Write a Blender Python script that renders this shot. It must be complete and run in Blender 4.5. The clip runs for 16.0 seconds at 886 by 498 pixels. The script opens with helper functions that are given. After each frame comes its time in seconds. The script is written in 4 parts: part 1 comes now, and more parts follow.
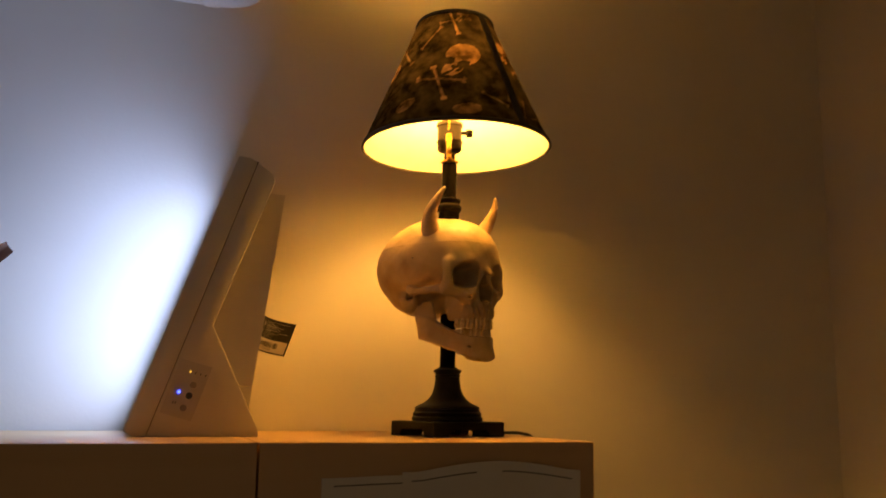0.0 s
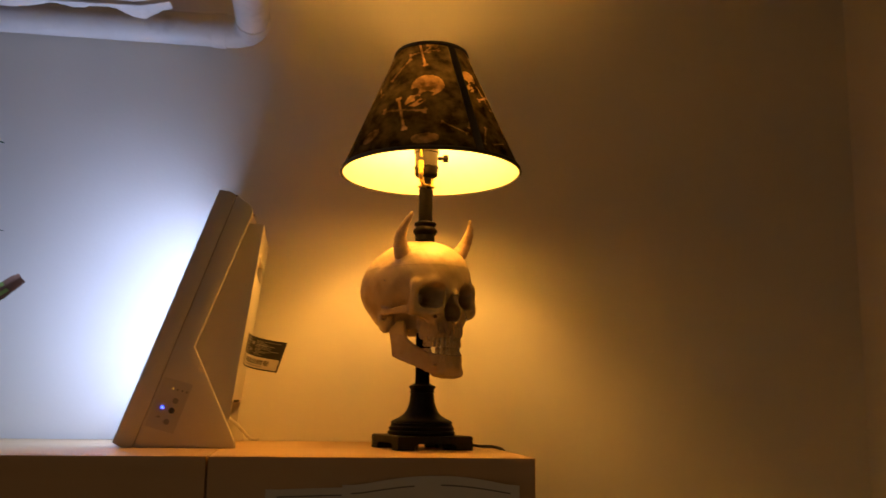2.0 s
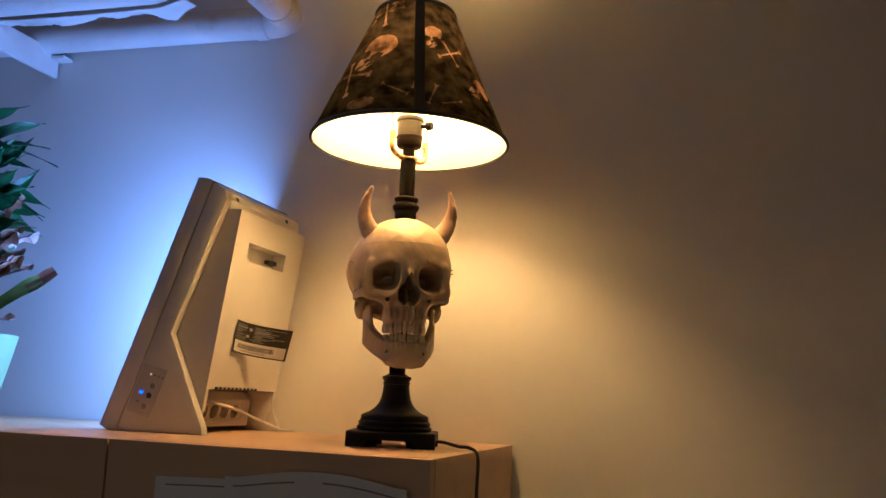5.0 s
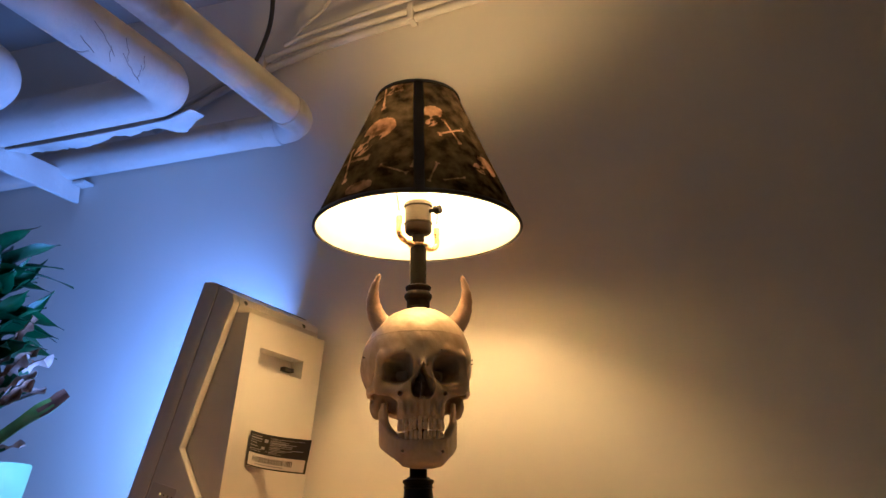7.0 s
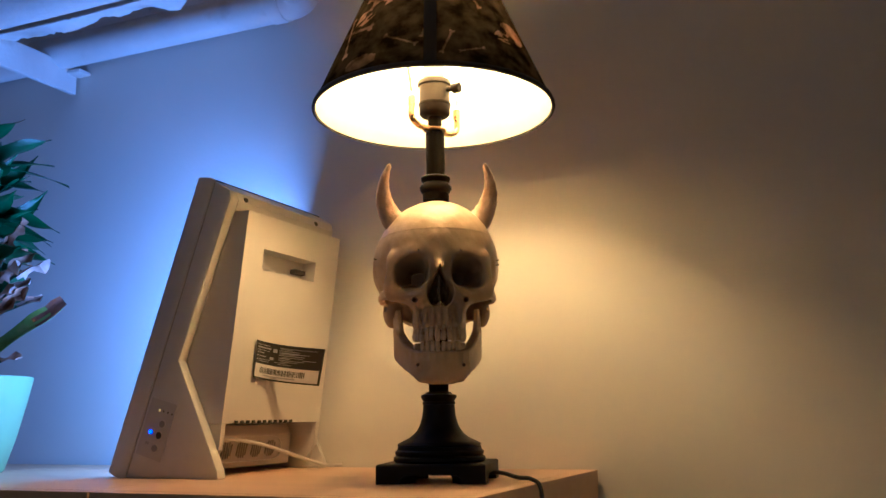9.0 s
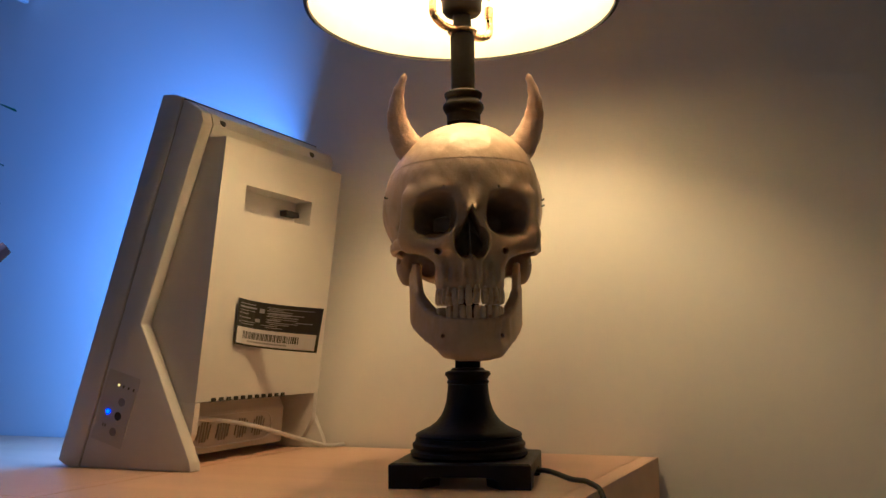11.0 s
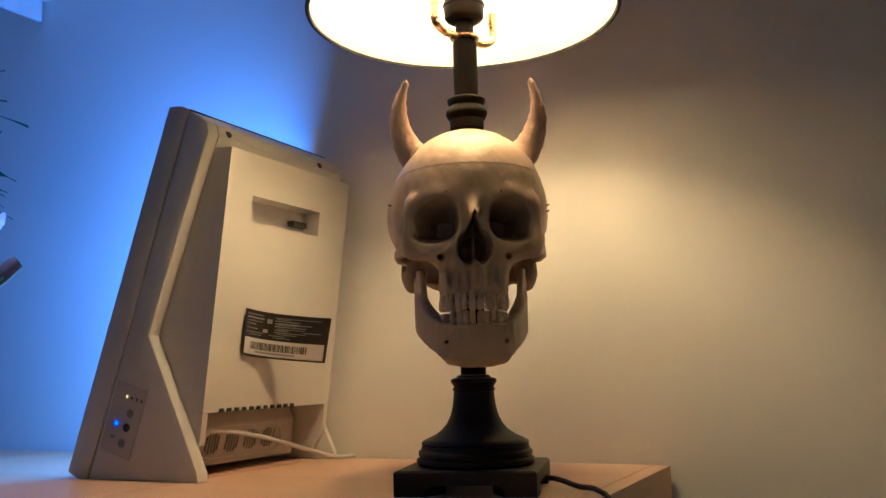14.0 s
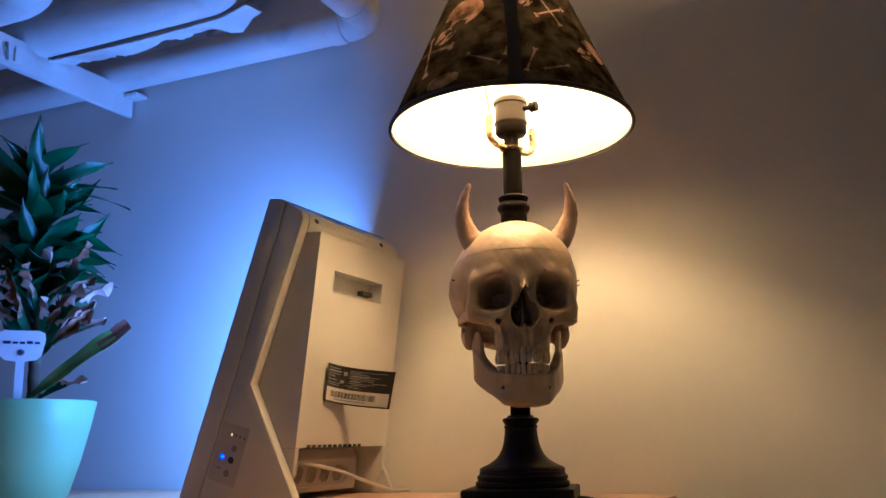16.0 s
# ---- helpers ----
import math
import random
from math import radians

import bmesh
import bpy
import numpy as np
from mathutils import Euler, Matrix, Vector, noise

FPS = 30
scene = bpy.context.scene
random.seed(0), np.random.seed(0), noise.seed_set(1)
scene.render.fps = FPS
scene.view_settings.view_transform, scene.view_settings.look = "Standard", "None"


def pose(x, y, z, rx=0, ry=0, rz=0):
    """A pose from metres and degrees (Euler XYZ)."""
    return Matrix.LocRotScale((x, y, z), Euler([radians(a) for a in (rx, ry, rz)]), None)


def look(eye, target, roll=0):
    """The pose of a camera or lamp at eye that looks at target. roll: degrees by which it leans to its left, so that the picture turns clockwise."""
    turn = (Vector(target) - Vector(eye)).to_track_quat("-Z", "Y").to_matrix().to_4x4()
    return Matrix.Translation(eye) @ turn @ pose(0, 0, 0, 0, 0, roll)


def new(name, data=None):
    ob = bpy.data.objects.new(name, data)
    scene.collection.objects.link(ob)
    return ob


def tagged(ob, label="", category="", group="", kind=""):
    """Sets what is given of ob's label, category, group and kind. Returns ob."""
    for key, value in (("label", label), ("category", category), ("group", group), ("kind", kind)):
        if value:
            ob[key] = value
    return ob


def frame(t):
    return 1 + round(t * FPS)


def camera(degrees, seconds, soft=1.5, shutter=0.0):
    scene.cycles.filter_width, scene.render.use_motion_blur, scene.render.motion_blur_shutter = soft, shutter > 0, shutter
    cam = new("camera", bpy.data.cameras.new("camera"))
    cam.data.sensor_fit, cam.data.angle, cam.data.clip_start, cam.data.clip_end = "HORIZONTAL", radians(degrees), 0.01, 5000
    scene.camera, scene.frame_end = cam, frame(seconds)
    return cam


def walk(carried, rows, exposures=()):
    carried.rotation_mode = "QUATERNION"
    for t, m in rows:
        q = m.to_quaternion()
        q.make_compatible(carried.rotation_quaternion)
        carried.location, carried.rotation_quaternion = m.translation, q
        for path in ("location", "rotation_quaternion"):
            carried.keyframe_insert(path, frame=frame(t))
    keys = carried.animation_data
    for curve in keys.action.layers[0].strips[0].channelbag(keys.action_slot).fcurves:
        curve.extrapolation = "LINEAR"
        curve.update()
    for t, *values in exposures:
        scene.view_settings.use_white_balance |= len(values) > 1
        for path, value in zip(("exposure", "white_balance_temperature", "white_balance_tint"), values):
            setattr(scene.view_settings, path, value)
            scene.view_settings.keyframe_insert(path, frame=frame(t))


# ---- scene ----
cam = camera(51.0, 16.0, shutter=0.4)
PATH = [
    (0, (-0.431, -0.188, 1.525), (0.175, 1.69, 1.855), 0.6),
    (0.5, (-0.396, -0.241, 1.533), (0.237, 1.62, 1.903), -0.0),
    (1, (-0.384, -0.237, 1.525), (0.336, 1.597, 1.868), -0.4),
    (1.5, (-0.279, -0.256, 1.537), (0.264, 1.639, 1.872), 0.6),
    (2, (-0.192, -0.317, 1.551), (0.108, 1.634, 1.876), 0.9),
    (2.5, (-0.103, -0.327, 1.553), (-0.025, 1.641, 1.896), 0.3),
    (3, (0.102, -0.361, 1.55), (-0.146, 1.605, 1.823), 3.7),
    (3.2, (0.138, -0.373, 1.547), (-0.101, 1.588, 1.858), 4.0),
    (5.3, (0.434, -0.104, 1.55), (-0.166, 1.779, 1.862), 1.7),
    (5.5, (0.417, -0.101, 1.55), (-0.189, 1.784, 1.832), 0.8),
    (6, (0.377, -0.095, 1.559), (-0.144, 1.784, 2.001), 0.0),
    (6.5, (0.407, -0.055, 1.542), (-0.19, 1.787, 2.044), -1.1),
    (7, (0.464, -0.015, 1.515), (-0.211, 1.777, 2.092), -0.5),
    (7.5, (0.484, 0.007, 1.511), (-0.256, 1.782, 2.061), -1.1),
    (8, (0.494, 0.03, 1.504), (-0.262, 1.818, 1.985), -1.2),
    (8.5, (0.488, 0.048, 1.509), (-0.242, 1.864, 1.92), -1.0),
    (9, (0.44, 0.14, 1.553), (-0.354, 1.942, 1.904), -0.9),
    (9.5, (0.403, 0.216, 1.582), (-0.397, 2.024, 1.888), -0.5),
    (10, (0.37, 0.3, 1.593), (-0.429, 2.117, 1.842), 0.1),
    (10.2, (0.356, 0.328, 1.6), (-0.467, 2.135, 1.84), -0.5),
    (12.3, (0.312, 0.361, 1.577), (-0.465, 2.193, 1.78), -1.2),
    (12.5, (0.327, 0.379, 1.58), (-0.504, 2.186, 1.787), -0.8),
    (13, (0.326, 0.378, 1.579), (-0.506, 2.183, 1.804), -0.8),
    (13.5, (0.33, 0.373, 1.582), (-0.509, 2.172, 1.82), -1.0),
    (14, (0.334, 0.355, 1.584), (-0.513, 2.149, 1.841), -1.3),
    (14.5, (0.344, 0.313, 1.589), (-0.473, 2.118, 1.861), -1.2),
    (15, (0.357, 0.266, 1.583), (-0.457, 2.063, 1.911), -0.0),
    (15.5, (0.37, 0.199, 1.58), (-0.47, 1.978, 1.937), -0.4),
    (16, (0.369, 0.125, 1.555), (-0.455, 1.903, 1.954), -1.0),
]
EXPOSURES = [(0.0, 0.05, 7300, 18), (0.5, 0.08, 8300, 20), (1.2, -0.02, 8100, 20), (2.2, 0.12, 7200, 19), (3.2, 0.40, 6400, 20), (5.3, 0.38, 4250, 18), (7.0, 0.36, 4150, 18), (8.5, 0.28, 4000, 16), (9.5, 0.30, 3950, 16),
             (10.0, -0.06, 3720, 15), (10.4, -0.06, 3720, 14), (12.2, 0.24, 3620, 14), (13.0, 0.22, 3600, 13), (13.8, 0.20, 3580, 13), (14.5, -0.12, 3600, 14), (15.3, 0.04, 3720, 15), (16.0, 0.20, 3820, 19)]
walk(cam, [(t, look(eye, target, roll)) for t, eye, target, roll in PATH], EXPOSURES)
# ---- world and light ----
world = bpy.data.worlds.new("world")
world.use_nodes = True
# dim warm fill, let in through the opening added in the south wall
world.node_tree.nodes["Background"].inputs[0].default_value = (0.96, 0.68, 0.34, 1)
world.node_tree.nodes["Background"].inputs[1].default_value = 0.15
scene.world = world
BULB = (1.0, 0.50, 0.095)      # warm incandescent
BULB_POWER = 272.0
DAYLIGHT = (0.37, 0.54, 1.0)  # cold light panel
DAYLIGHT_POWER = 10.7


# ---- materials ----
def mat(name, base, rough=0.6, var=0.12, scale=20.0, bump=0.1, fine=220.0, metal=0.0, spots=None, spot_scale=6.0,
        spot_edge=(0.55, 0.7), spec=0.5, stretch=(1, 1, 1), coat=0.0):
    m = bpy.data.materials.new(name)
    m.use_nodes = True
    nt = m.node_tree
    b = nt.nodes["Principled BSDF"]
    b.inputs["Roughness"].default_value = rough
    b.inputs["Metallic"].default_value = metal
    b.inputs["Specular IOR Level"].default_value = spec
    b.inputs["Coat Weight"].default_value = coat
    tc = nt.nodes.new("ShaderNodeTexCoord")
    mp = nt.nodes.new("ShaderNodeMapping")
    mp.inputs["Scale"].default_value = stretch
    nt.links.new(tc.outputs["Object"], mp.inputs["Vector"])
    info = nt.nodes.new("ShaderNodeObjectInfo")
    off = nt.nodes.new("ShaderNodeVectorMath")
    off.operation = "ADD"
    nt.links.new(mp.outputs[0], off.inputs[0])
    nt.links.new(info.outputs["Random"], off.inputs[1])

    def tex(s, detail=5.0):
        n = nt.nodes.new("ShaderNodeTexNoise")
        n.inputs["Scale"].default_value = s
        n.inputs["Detail"].default_value = detail
        nt.links.new(off.outputs[0], n.inputs["Vector"])
        return n
    big, small = tex(scale), tex(fine, 3.0)
    ramp = nt.nodes.new("ShaderNodeValToRGB")
    ramp.color_ramp.elements[0].position, ramp.color_ramp.elements[1].position = 0.3, 0.72
    ramp.color_ramp.elements[0].color = (*[c * (1 - var) for c in base], 1)
    ramp.color_ramp.elements[1].color = (*[min(1, c * (1 + var)) for c in base], 1)
    nt.links.new(big.outputs[0], ramp.inputs[0])
    colour = ramp.outputs[0]
    if spots:
        sn = tex(spot_scale, 8.0)
        mr = nt.nodes.new("ShaderNodeMapRange")
        mr.inputs[1].default_value, mr.inputs[2].default_value = spot_edge
        nt.links.new(sn.outputs[0], mr.inputs[0])
        mx = nt.nodes.new("ShaderNodeMix")
        mx.data_type = "RGBA"
        nt.links.new(mr.outputs[0], mx.inputs[0])
        nt.links.new(colour, mx.inputs[6])
        mx.inputs[7].default_value = (*spots, 1)
        colour = mx.outputs[2]
    nt.links.new(colour, b.inputs["Base Color"])
    rr = nt.nodes.new("ShaderNodeMapRange")
    rr.inputs[3].default_value, rr.inputs[4].default_value = max(0.02, rough - 0.1), min(1, rough + 0.1)
    nt.links.new(small.outputs[0], rr.inputs[0])
    nt.links.new(rr.outputs[0], b.inputs["Roughness"])
    if bump:
        bp = nt.nodes.new("ShaderNodeBump")
        bp.inputs["Strength"].default_value = bump
        bp.inputs["Distance"].default_value = 0.002
        add = nt.nodes.new("ShaderNodeMath")
        add.operation = "MULTIPLY_ADD"
        add.inputs[1].default_value = 0.5
        nt.links.new(big.outputs[0], add.inputs[0])
        nt.links.new(small.outputs[0], add.inputs[2])
        nt.links.new(add.outputs[0], bp.inputs["Height"])
        nt.links.new(bp.outputs[0], b.inputs["Normal"])
    return m


def glow(name, colour, power, base=(0.8, 0.8, 0.8)):
    m = bpy.data.materials.new(name)
    m.use_nodes = True
    b = m.node_tree.nodes["Principled BSDF"]
    b.inputs["Base Color"].default_value = (*base, 1)
    b.inputs["Emission Color"].default_value = (*colour, 1)
    b.inputs["Emission Strength"].default_value = power
    return m


def wood_mat(name, base, dark):
    """Maple laminate: long faint grain lines along the local x axis."""
    m = mat(name, base, 0.42, 0.08, 3.0, 0.04, 300.0, spots=dark, spot_scale=9.0, spot_edge=(0.5, 0.9), stretch=(0.25, 4, 4))
    return m


def cloth_mat(name, base, through_part, weave=900.0, var=0.2, through_colour=None):
    """Shade cloth: diffuse with some light let through."""
    m = bpy.data.materials.new(name)
    m.use_nodes = True
    nt = m.node_tree
    out = nt.nodes["Material Output"]
    nt.nodes.remove(nt.nodes["Principled BSDF"])
    tc = nt.nodes.new("ShaderNodeTexCoord")
    n = nt.nodes.new("ShaderNodeTexNoise")
    n.inputs["Scale"].default_value = 55.0
    n.inputs["Detail"].default_value = 9.0
    nt.links.new(tc.outputs["Object"], n.inputs["Vector"])
    ramp = nt.nodes.new("ShaderNodeValToRGB")
    ramp.color_ramp.elements[0].position, ramp.color_ramp.elements[1].position = 0.35, 0.7
    ramp.color_ramp.elements[0].color = (*[c * (1 - var) for c in base], 1)
    ramp.color_ramp.elements[1].color = (*[min(1, c * (1 + var)) for c in base], 1)
    nt.links.new(n.outputs[0], ramp.inputs[0])
    d = nt.nodes.new("ShaderNodeBsdfDiffuse")
    tr = nt.nodes.new("ShaderNodeBsdfTranslucent")
    mx = nt.nodes.new("ShaderNodeMixShader")
    mx.inputs[0].default_value = through_part
    w = nt.nodes.new("ShaderNodeTexNoise")
    w.inputs["Scale"].default_value = weave
    nt.links.new(tc.outputs["Object"], w.inputs["Vector"])
    bp = nt.nodes.new("ShaderNodeBump")
    bp.inputs["Strength"].default_value, bp.inputs["Distance"].default_value = 0.3, 0.001
    nt.links.new(w.outputs[0], bp.inputs["Height"])
    nt.links.new(bp.outputs[0], d.inputs["Normal"])
    nt.links.new(ramp.outputs[0], d.inputs["Color"])
    if through_colour:
        tr.inputs["Color"].default_value = (*through_colour, 1)
    else:
        nt.links.new(ramp.outputs[0], tr.inputs["Color"])
    nt.links.new(d.outputs[0], mx.inputs[1])
    nt.links.new(tr.outputs[0], mx.inputs[2])
    nt.links.new(mx.outputs[0], out.inputs["Surface"])
    return m


M_WALL = mat("wall_paint", (0.74, 0.70, 0.62), 0.7, 0.025, 3.0, 0.12, 160.0, spots=(0.69, 0.645, 0.56), spot_scale=2.2, spot_edge=(0.5, 0.8), spec=0.25)
M_CEIL = mat("ceiling_board", (0.42, 0.40, 0.36), 0.85, 0.1, 4.0, 0.2, 120.0)
M_FLOOR = mat("floor_vinyl", (0.28, 0.24, 0.20), 0.5, 0.15, 5.0, 0.1)
M_WOOD = wood_mat("maple_laminate", (0.66, 0.43, 0.215), (0.58, 0.355, 0.165))
M_WOOD_EDGE = mat("maple_edge", (0.50, 0.32, 0.165), 0.45, 0.08, 30.0, 0.03)
M_BONE = mat("bone_resin", (0.545, 0.400, 0.215), 0.46, 0.10, 24.0, 0.10, 420.0, spots=(0.29, 0.15, 0.058), spot_scale=17.0, spot_edge=(0.51, 0.84), spec=0.35)
M_CAP = mat("bone_resin_cap", (0.60, 0.445, 0.245), 0.40, 0.08, 30.0, 0.09, 420.0, spots=(0.50, 0.34, 0.18), spot_scale=16.0, spot_edge=(0.58, 0.84), spec=0.4)
M_TOOTH = mat("tooth_resin", (0.64, 0.50, 0.27), 0.35, 0.12, 160.0, 0.1, 600.0, spots=(0.34, 0.17, 0.07), spot_scale=120.0, spot_edge=(0.56, 0.75))
M_HORN = mat("horn_resin", (0.60, 0.44, 0.27), 0.40, 0.14, 60.0, 0.45, 300.0, spots=(0.42, 0.24, 0.12), spot_scale=35.0, spot_edge=(0.5, 0.75))
M_BLACK = mat("black_resin", (0.0055, 0.0045, 0.004), 0.48, 0.25, 40.0, 0.12, 250.0, spots=(0.013, 0.0095, 0.0075), spot_scale=50.0, spec=0.2)
M_BRONZE = mat("dark_bronze", (0.0042, 0.0034, 0.0028), 0.6, 0.25, 60.0, 0.1, 250.0, spec=0.08)
M_POLE = mat("dark_pole", (0.0026, 0.0020, 0.0016), 0.65, 0.3, 60.0, 0.1, 250.0, spec=0.03)
M_STEEL = mat("socket_nickel", (0.030, 0.025, 0.019), 0.45, 0.15, 60.0, 0.05, spec=0.2)
M_CAP_BROWN = mat("socket_brown", (0.0075, 0.0045, 0.003), 0.45, 0.2, 60.0, 0.05, spec=0.1)
M_BRASS = mat("brass", (0.70, 0.46, 0.14), 0.28, 0.1, 80.0, 0.05, metal=1.0)
M_RUBBER = mat("black_cable", (0.02, 0.017, 0.014), 0.45, 0.1, 80.0, 0.05)
M_SHADE = cloth_mat("shade_cloth", (0.027, 0.021, 0.012), 0.36, var=0.8)
M_SHADE_IN = cloth_mat("shade_lining", (0.86, 0.82, 0.70), 0.22, var=0.03)
M_PRINT = cloth_mat("shade_print", (0.25, 0.155, 0.07), 0.20, var=0.75)
M_PRINT_DIM = cloth_mat("shade_print_dim", (0.14, 0.09, 0.045), 0.20, var=0.8)
M_TRIM = mat("shade_trim", (0.010, 0.009, 0.008), 0.7, 0.2, 100.0, 0.3, 900.0)
M_BULB = glow("lit_bulb", BULB, BULB_POWER)
M_PANEL = glow("lit_panel", DAYLIGHT, DAYLIGHT_POWER)
M_PLASTIC = mat("white_plastic", (0.575, 0.54, 0.49), 0.42, 0.03, 8.0, 0.10, 900.0, spots=(0.58, 0.54, 0.48), spot_scale=3.0)
# white plastic darkened with the bay's shade; key rings reuse it as a tone
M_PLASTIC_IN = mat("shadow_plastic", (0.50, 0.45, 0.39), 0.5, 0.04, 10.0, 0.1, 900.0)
# dull brown that paints the shade inside slits and the housing seam
M_GAP_SHADE = mat("painted_gap_shade", (0.30, 0.26, 0.21), 0.7, 0.1, 50.0, 0.0)
M_PAD = mat("control_film", (0.46, 0.43, 0.39), 0.35, 0.04, 20.0, 0.03)
M_PAD_KEY = mat("control_key", (0.24, 0.225, 0.21), 0.35, 0.05, 20.0, 0.03)
M_LABEL = mat("label_black", (0.015, 0.013, 0.013), 0.4, 0.1, 30.0, 0.03)
M_LABEL_W = mat("label_white", (0.66, 0.62, 0.56), 0.45, 0.04, 30.0, 0.03)
M_LABEL_G = mat("label_grey", (0.32, 0.30, 0.28), 0.45, 0.04, 30.0, 0.0)
M_DARK = mat("dark_gap", (0.02, 0.018, 0.016), 0.7, 0.1, 50.0, 0.0)
M_SCREW = mat("screw", (0.05, 0.045, 0.04), 0.4, 0.1, 80.0, 0.0, metal=0.7)
M_LED_BLUE = glow("blue_led", (0.01, 0.05, 1.0), 8.0)
M_LED_AMBER = glow("amber_led", (1.0, 0.55, 0.06), 1.6)
M_POT = mat("green_ceramic", (0.29, 0.43, 0.19), 0.38, 0.04, 6.0, 0.03, 200.0)
M_SOIL = mat("soil", (0.03, 0.02, 0.012), 0.95, 0.4, 60.0, 0.8, 200.0)
M_LEAF = mat("leaf_green", (0.020, 0.078, 0.022), 0.40, 0.45, 25.0, 0.12, 200.0, coat=0.05, stretch=(1, 1, 1))
M_LEAF_Y = mat("leaf_yellow_green", (0.16, 0.27, 0.055), 0.4, 0.4, 30.0, 0.15, 200.0, spots=(0.26, 0.24, 0.10), spot_scale=30.0)
M_DRY = mat("leaf_dry", (0.20, 0.10, 0.05), 0.75, 0.45, 40.0, 0.4, 200.0, spots=(0.42, 0.29, 0.19), spot_scale=34.0, spot_edge=(0.5, 0.62))
M_DRY_RED = mat("leaf_dry_red", (0.15, 0.062, 0.030), 0.75, 0.4, 50.0, 0.4, 200.0)
M_DRY_PALE = mat("leaf_dry_pale", (0.47, 0.34, 0.26), 0.8, 0.35, 45.0, 0.4, 200.0)
M_TRUNK = mat("plant_stem", (0.11, 0.085, 0.045), 0.8, 0.3, 60.0, 0.6, 150.0)
M_TAG = mat("tag_plastic", (0.72, 0.71, 0.70), 0.4, 0.02, 10.0, 0.02)
M_INK = mat("ink", (0.03, 0.03, 0.07), 0.5, 0.1, 50.0, 0.0)
M_PAPER = mat("paper", (0.84, 0.80, 0.72), 0.8, 0.03, 8.0, 0.05, 300.0)
M_INK_GREY = mat("print_ink", (0.26, 0.24, 0.215), 0.7, 0.1, 50.0, 0.0)
M_PIPE = mat("painted_pipe", (0.70, 0.68, 0.64), 0.5, 0.08, 14.0, 0.4, 90.0, spots=(0.48, 0.44, 0.38), spot_scale=13.0, spot_edge=(0.57, 0.72))
M_WRAP = mat("pipe_wrap", (0.70, 0.68, 0.64), 0.75, 0.07, 18.0, 0.5, 110.0, spots=(0.50, 0.47, 0.42), spot_scale=9.0, spot_edge=(0.58, 0.75))
M_CRACK = mat("wrap_crack", (0.30, 0.275, 0.24), 0.9, 0.2, 60.0, 0.2)
M_CABLE_W = mat("white_cable", (0.62, 0.58, 0.52), 0.5, 0.05, 20.0, 0.05)


# ---- building blocks ----
def mesh_of(name, bm, material, smooth=False):
    bmesh.ops.recalc_face_normals(bm, faces=bm.faces[:])
    me = bpy.data.meshes.new(name)
    bm.to_mesh(me)
    bm.free()
    for m in (material if isinstance(material, (list, tuple)) else [material]):
        me.materials.append(m)
    if smooth:
        me.polygons.foreach_set("use_smooth", [True] * len(me.polygons))
        me.set_sharp_from_angle(angle=radians(40))
    return me


def part(name, bm, material, parent=None, label="", smooth=False):
    ob = new(name, mesh_of(name, bm, material, smooth))
    if parent:
        ob.parent = parent
    return tagged(ob, label)


def thing(name, at, label, category, rz=0.0, group="", kind=""):
    ob = new(name)
    ob.matrix_basis = pose(*at, 0, 0, rz)
    return tagged(ob, label, category, group, kind)


def box(x0, x1, y0, y1, z0, z1, bevel=0.0, seg=2):
    bm = bmesh.new()
    bmesh.ops.create_cube(bm, size=1)
    for v in bm.verts:
        v.co = Vector((x0 if v.co.x < 0 else x1, y0 if v.co.y < 0 else y1, z0 if v.co.z < 0 else z1))
    if bevel:
        bmesh.ops.bevel(bm, geom=bm.edges[:], offset=bevel, segments=seg, affect="EDGES", profile=0.5)
    return bm


def lathe(profile, seg=48, bm=None):
    """A turned body from (radius, height) pairs; ends with radius 0 close it."""
    bm = bm or bmesh.new()
    rings = []
    for r, z in profile:
        if r < 1e-6:
            rings.append([bm.verts.new((0, 0, z))])
        else:
            rings.append([bm.verts.new((r * math.cos(2 * math.pi * i / seg), r * math.sin(2 * math.pi * i / seg), z)) for i in range(seg)])
    for a, b in zip(rings, rings[1:]):
        for i in range(seg):
            j = (i + 1) % seg
            if len(a) == 1 and len(b) == 1:
                continue
            if len(a) == 1:
                bm.faces.new((a[0], b[j], b[i]))
            elif len(b) == 1:
                bm.faces.new((a[i], a[j], b[0]))
            else:
                bm.faces.new((a[i], a[j], b[j], b[i]))
    return bm


def tube(points, radius, seg=12, bm=None, caps=True):
    """A round bar along points; radius: one number or one for each point."""
    bm = bm or bmesh.new()
    pts = [Vector(p) for p in points]
    rad = radius if isinstance(radius, (list, tuple)) else [radius] * len(pts)
    up, rings = None, []
    for i, p in enumerate(pts):
        d = (pts[min(i + 1, len(pts) - 1)] - pts[max(i - 1, 0)]).normalized()
        if up is None:
            up = d.orthogonal().normalized()
        up = (up - d * up.dot(d)).normalized()
        side = d.cross(up)
        rings.append([bm.verts.new(p + rad[i] * (math.cos(2 * math.pi * k / seg) * up + math.sin(2 * math.pi * k / seg) * side)) for k in range(seg)])
    for a, b in zip(rings, rings[1:]):
        for k in range(seg):
            bm.faces.new((a[k], a[(k + 1) % seg], b[(k + 1) % seg], b[k]))
    if caps:
        bm.faces.new(rings[0][::-1])
        bm.faces.new(rings[-1])
    return bm


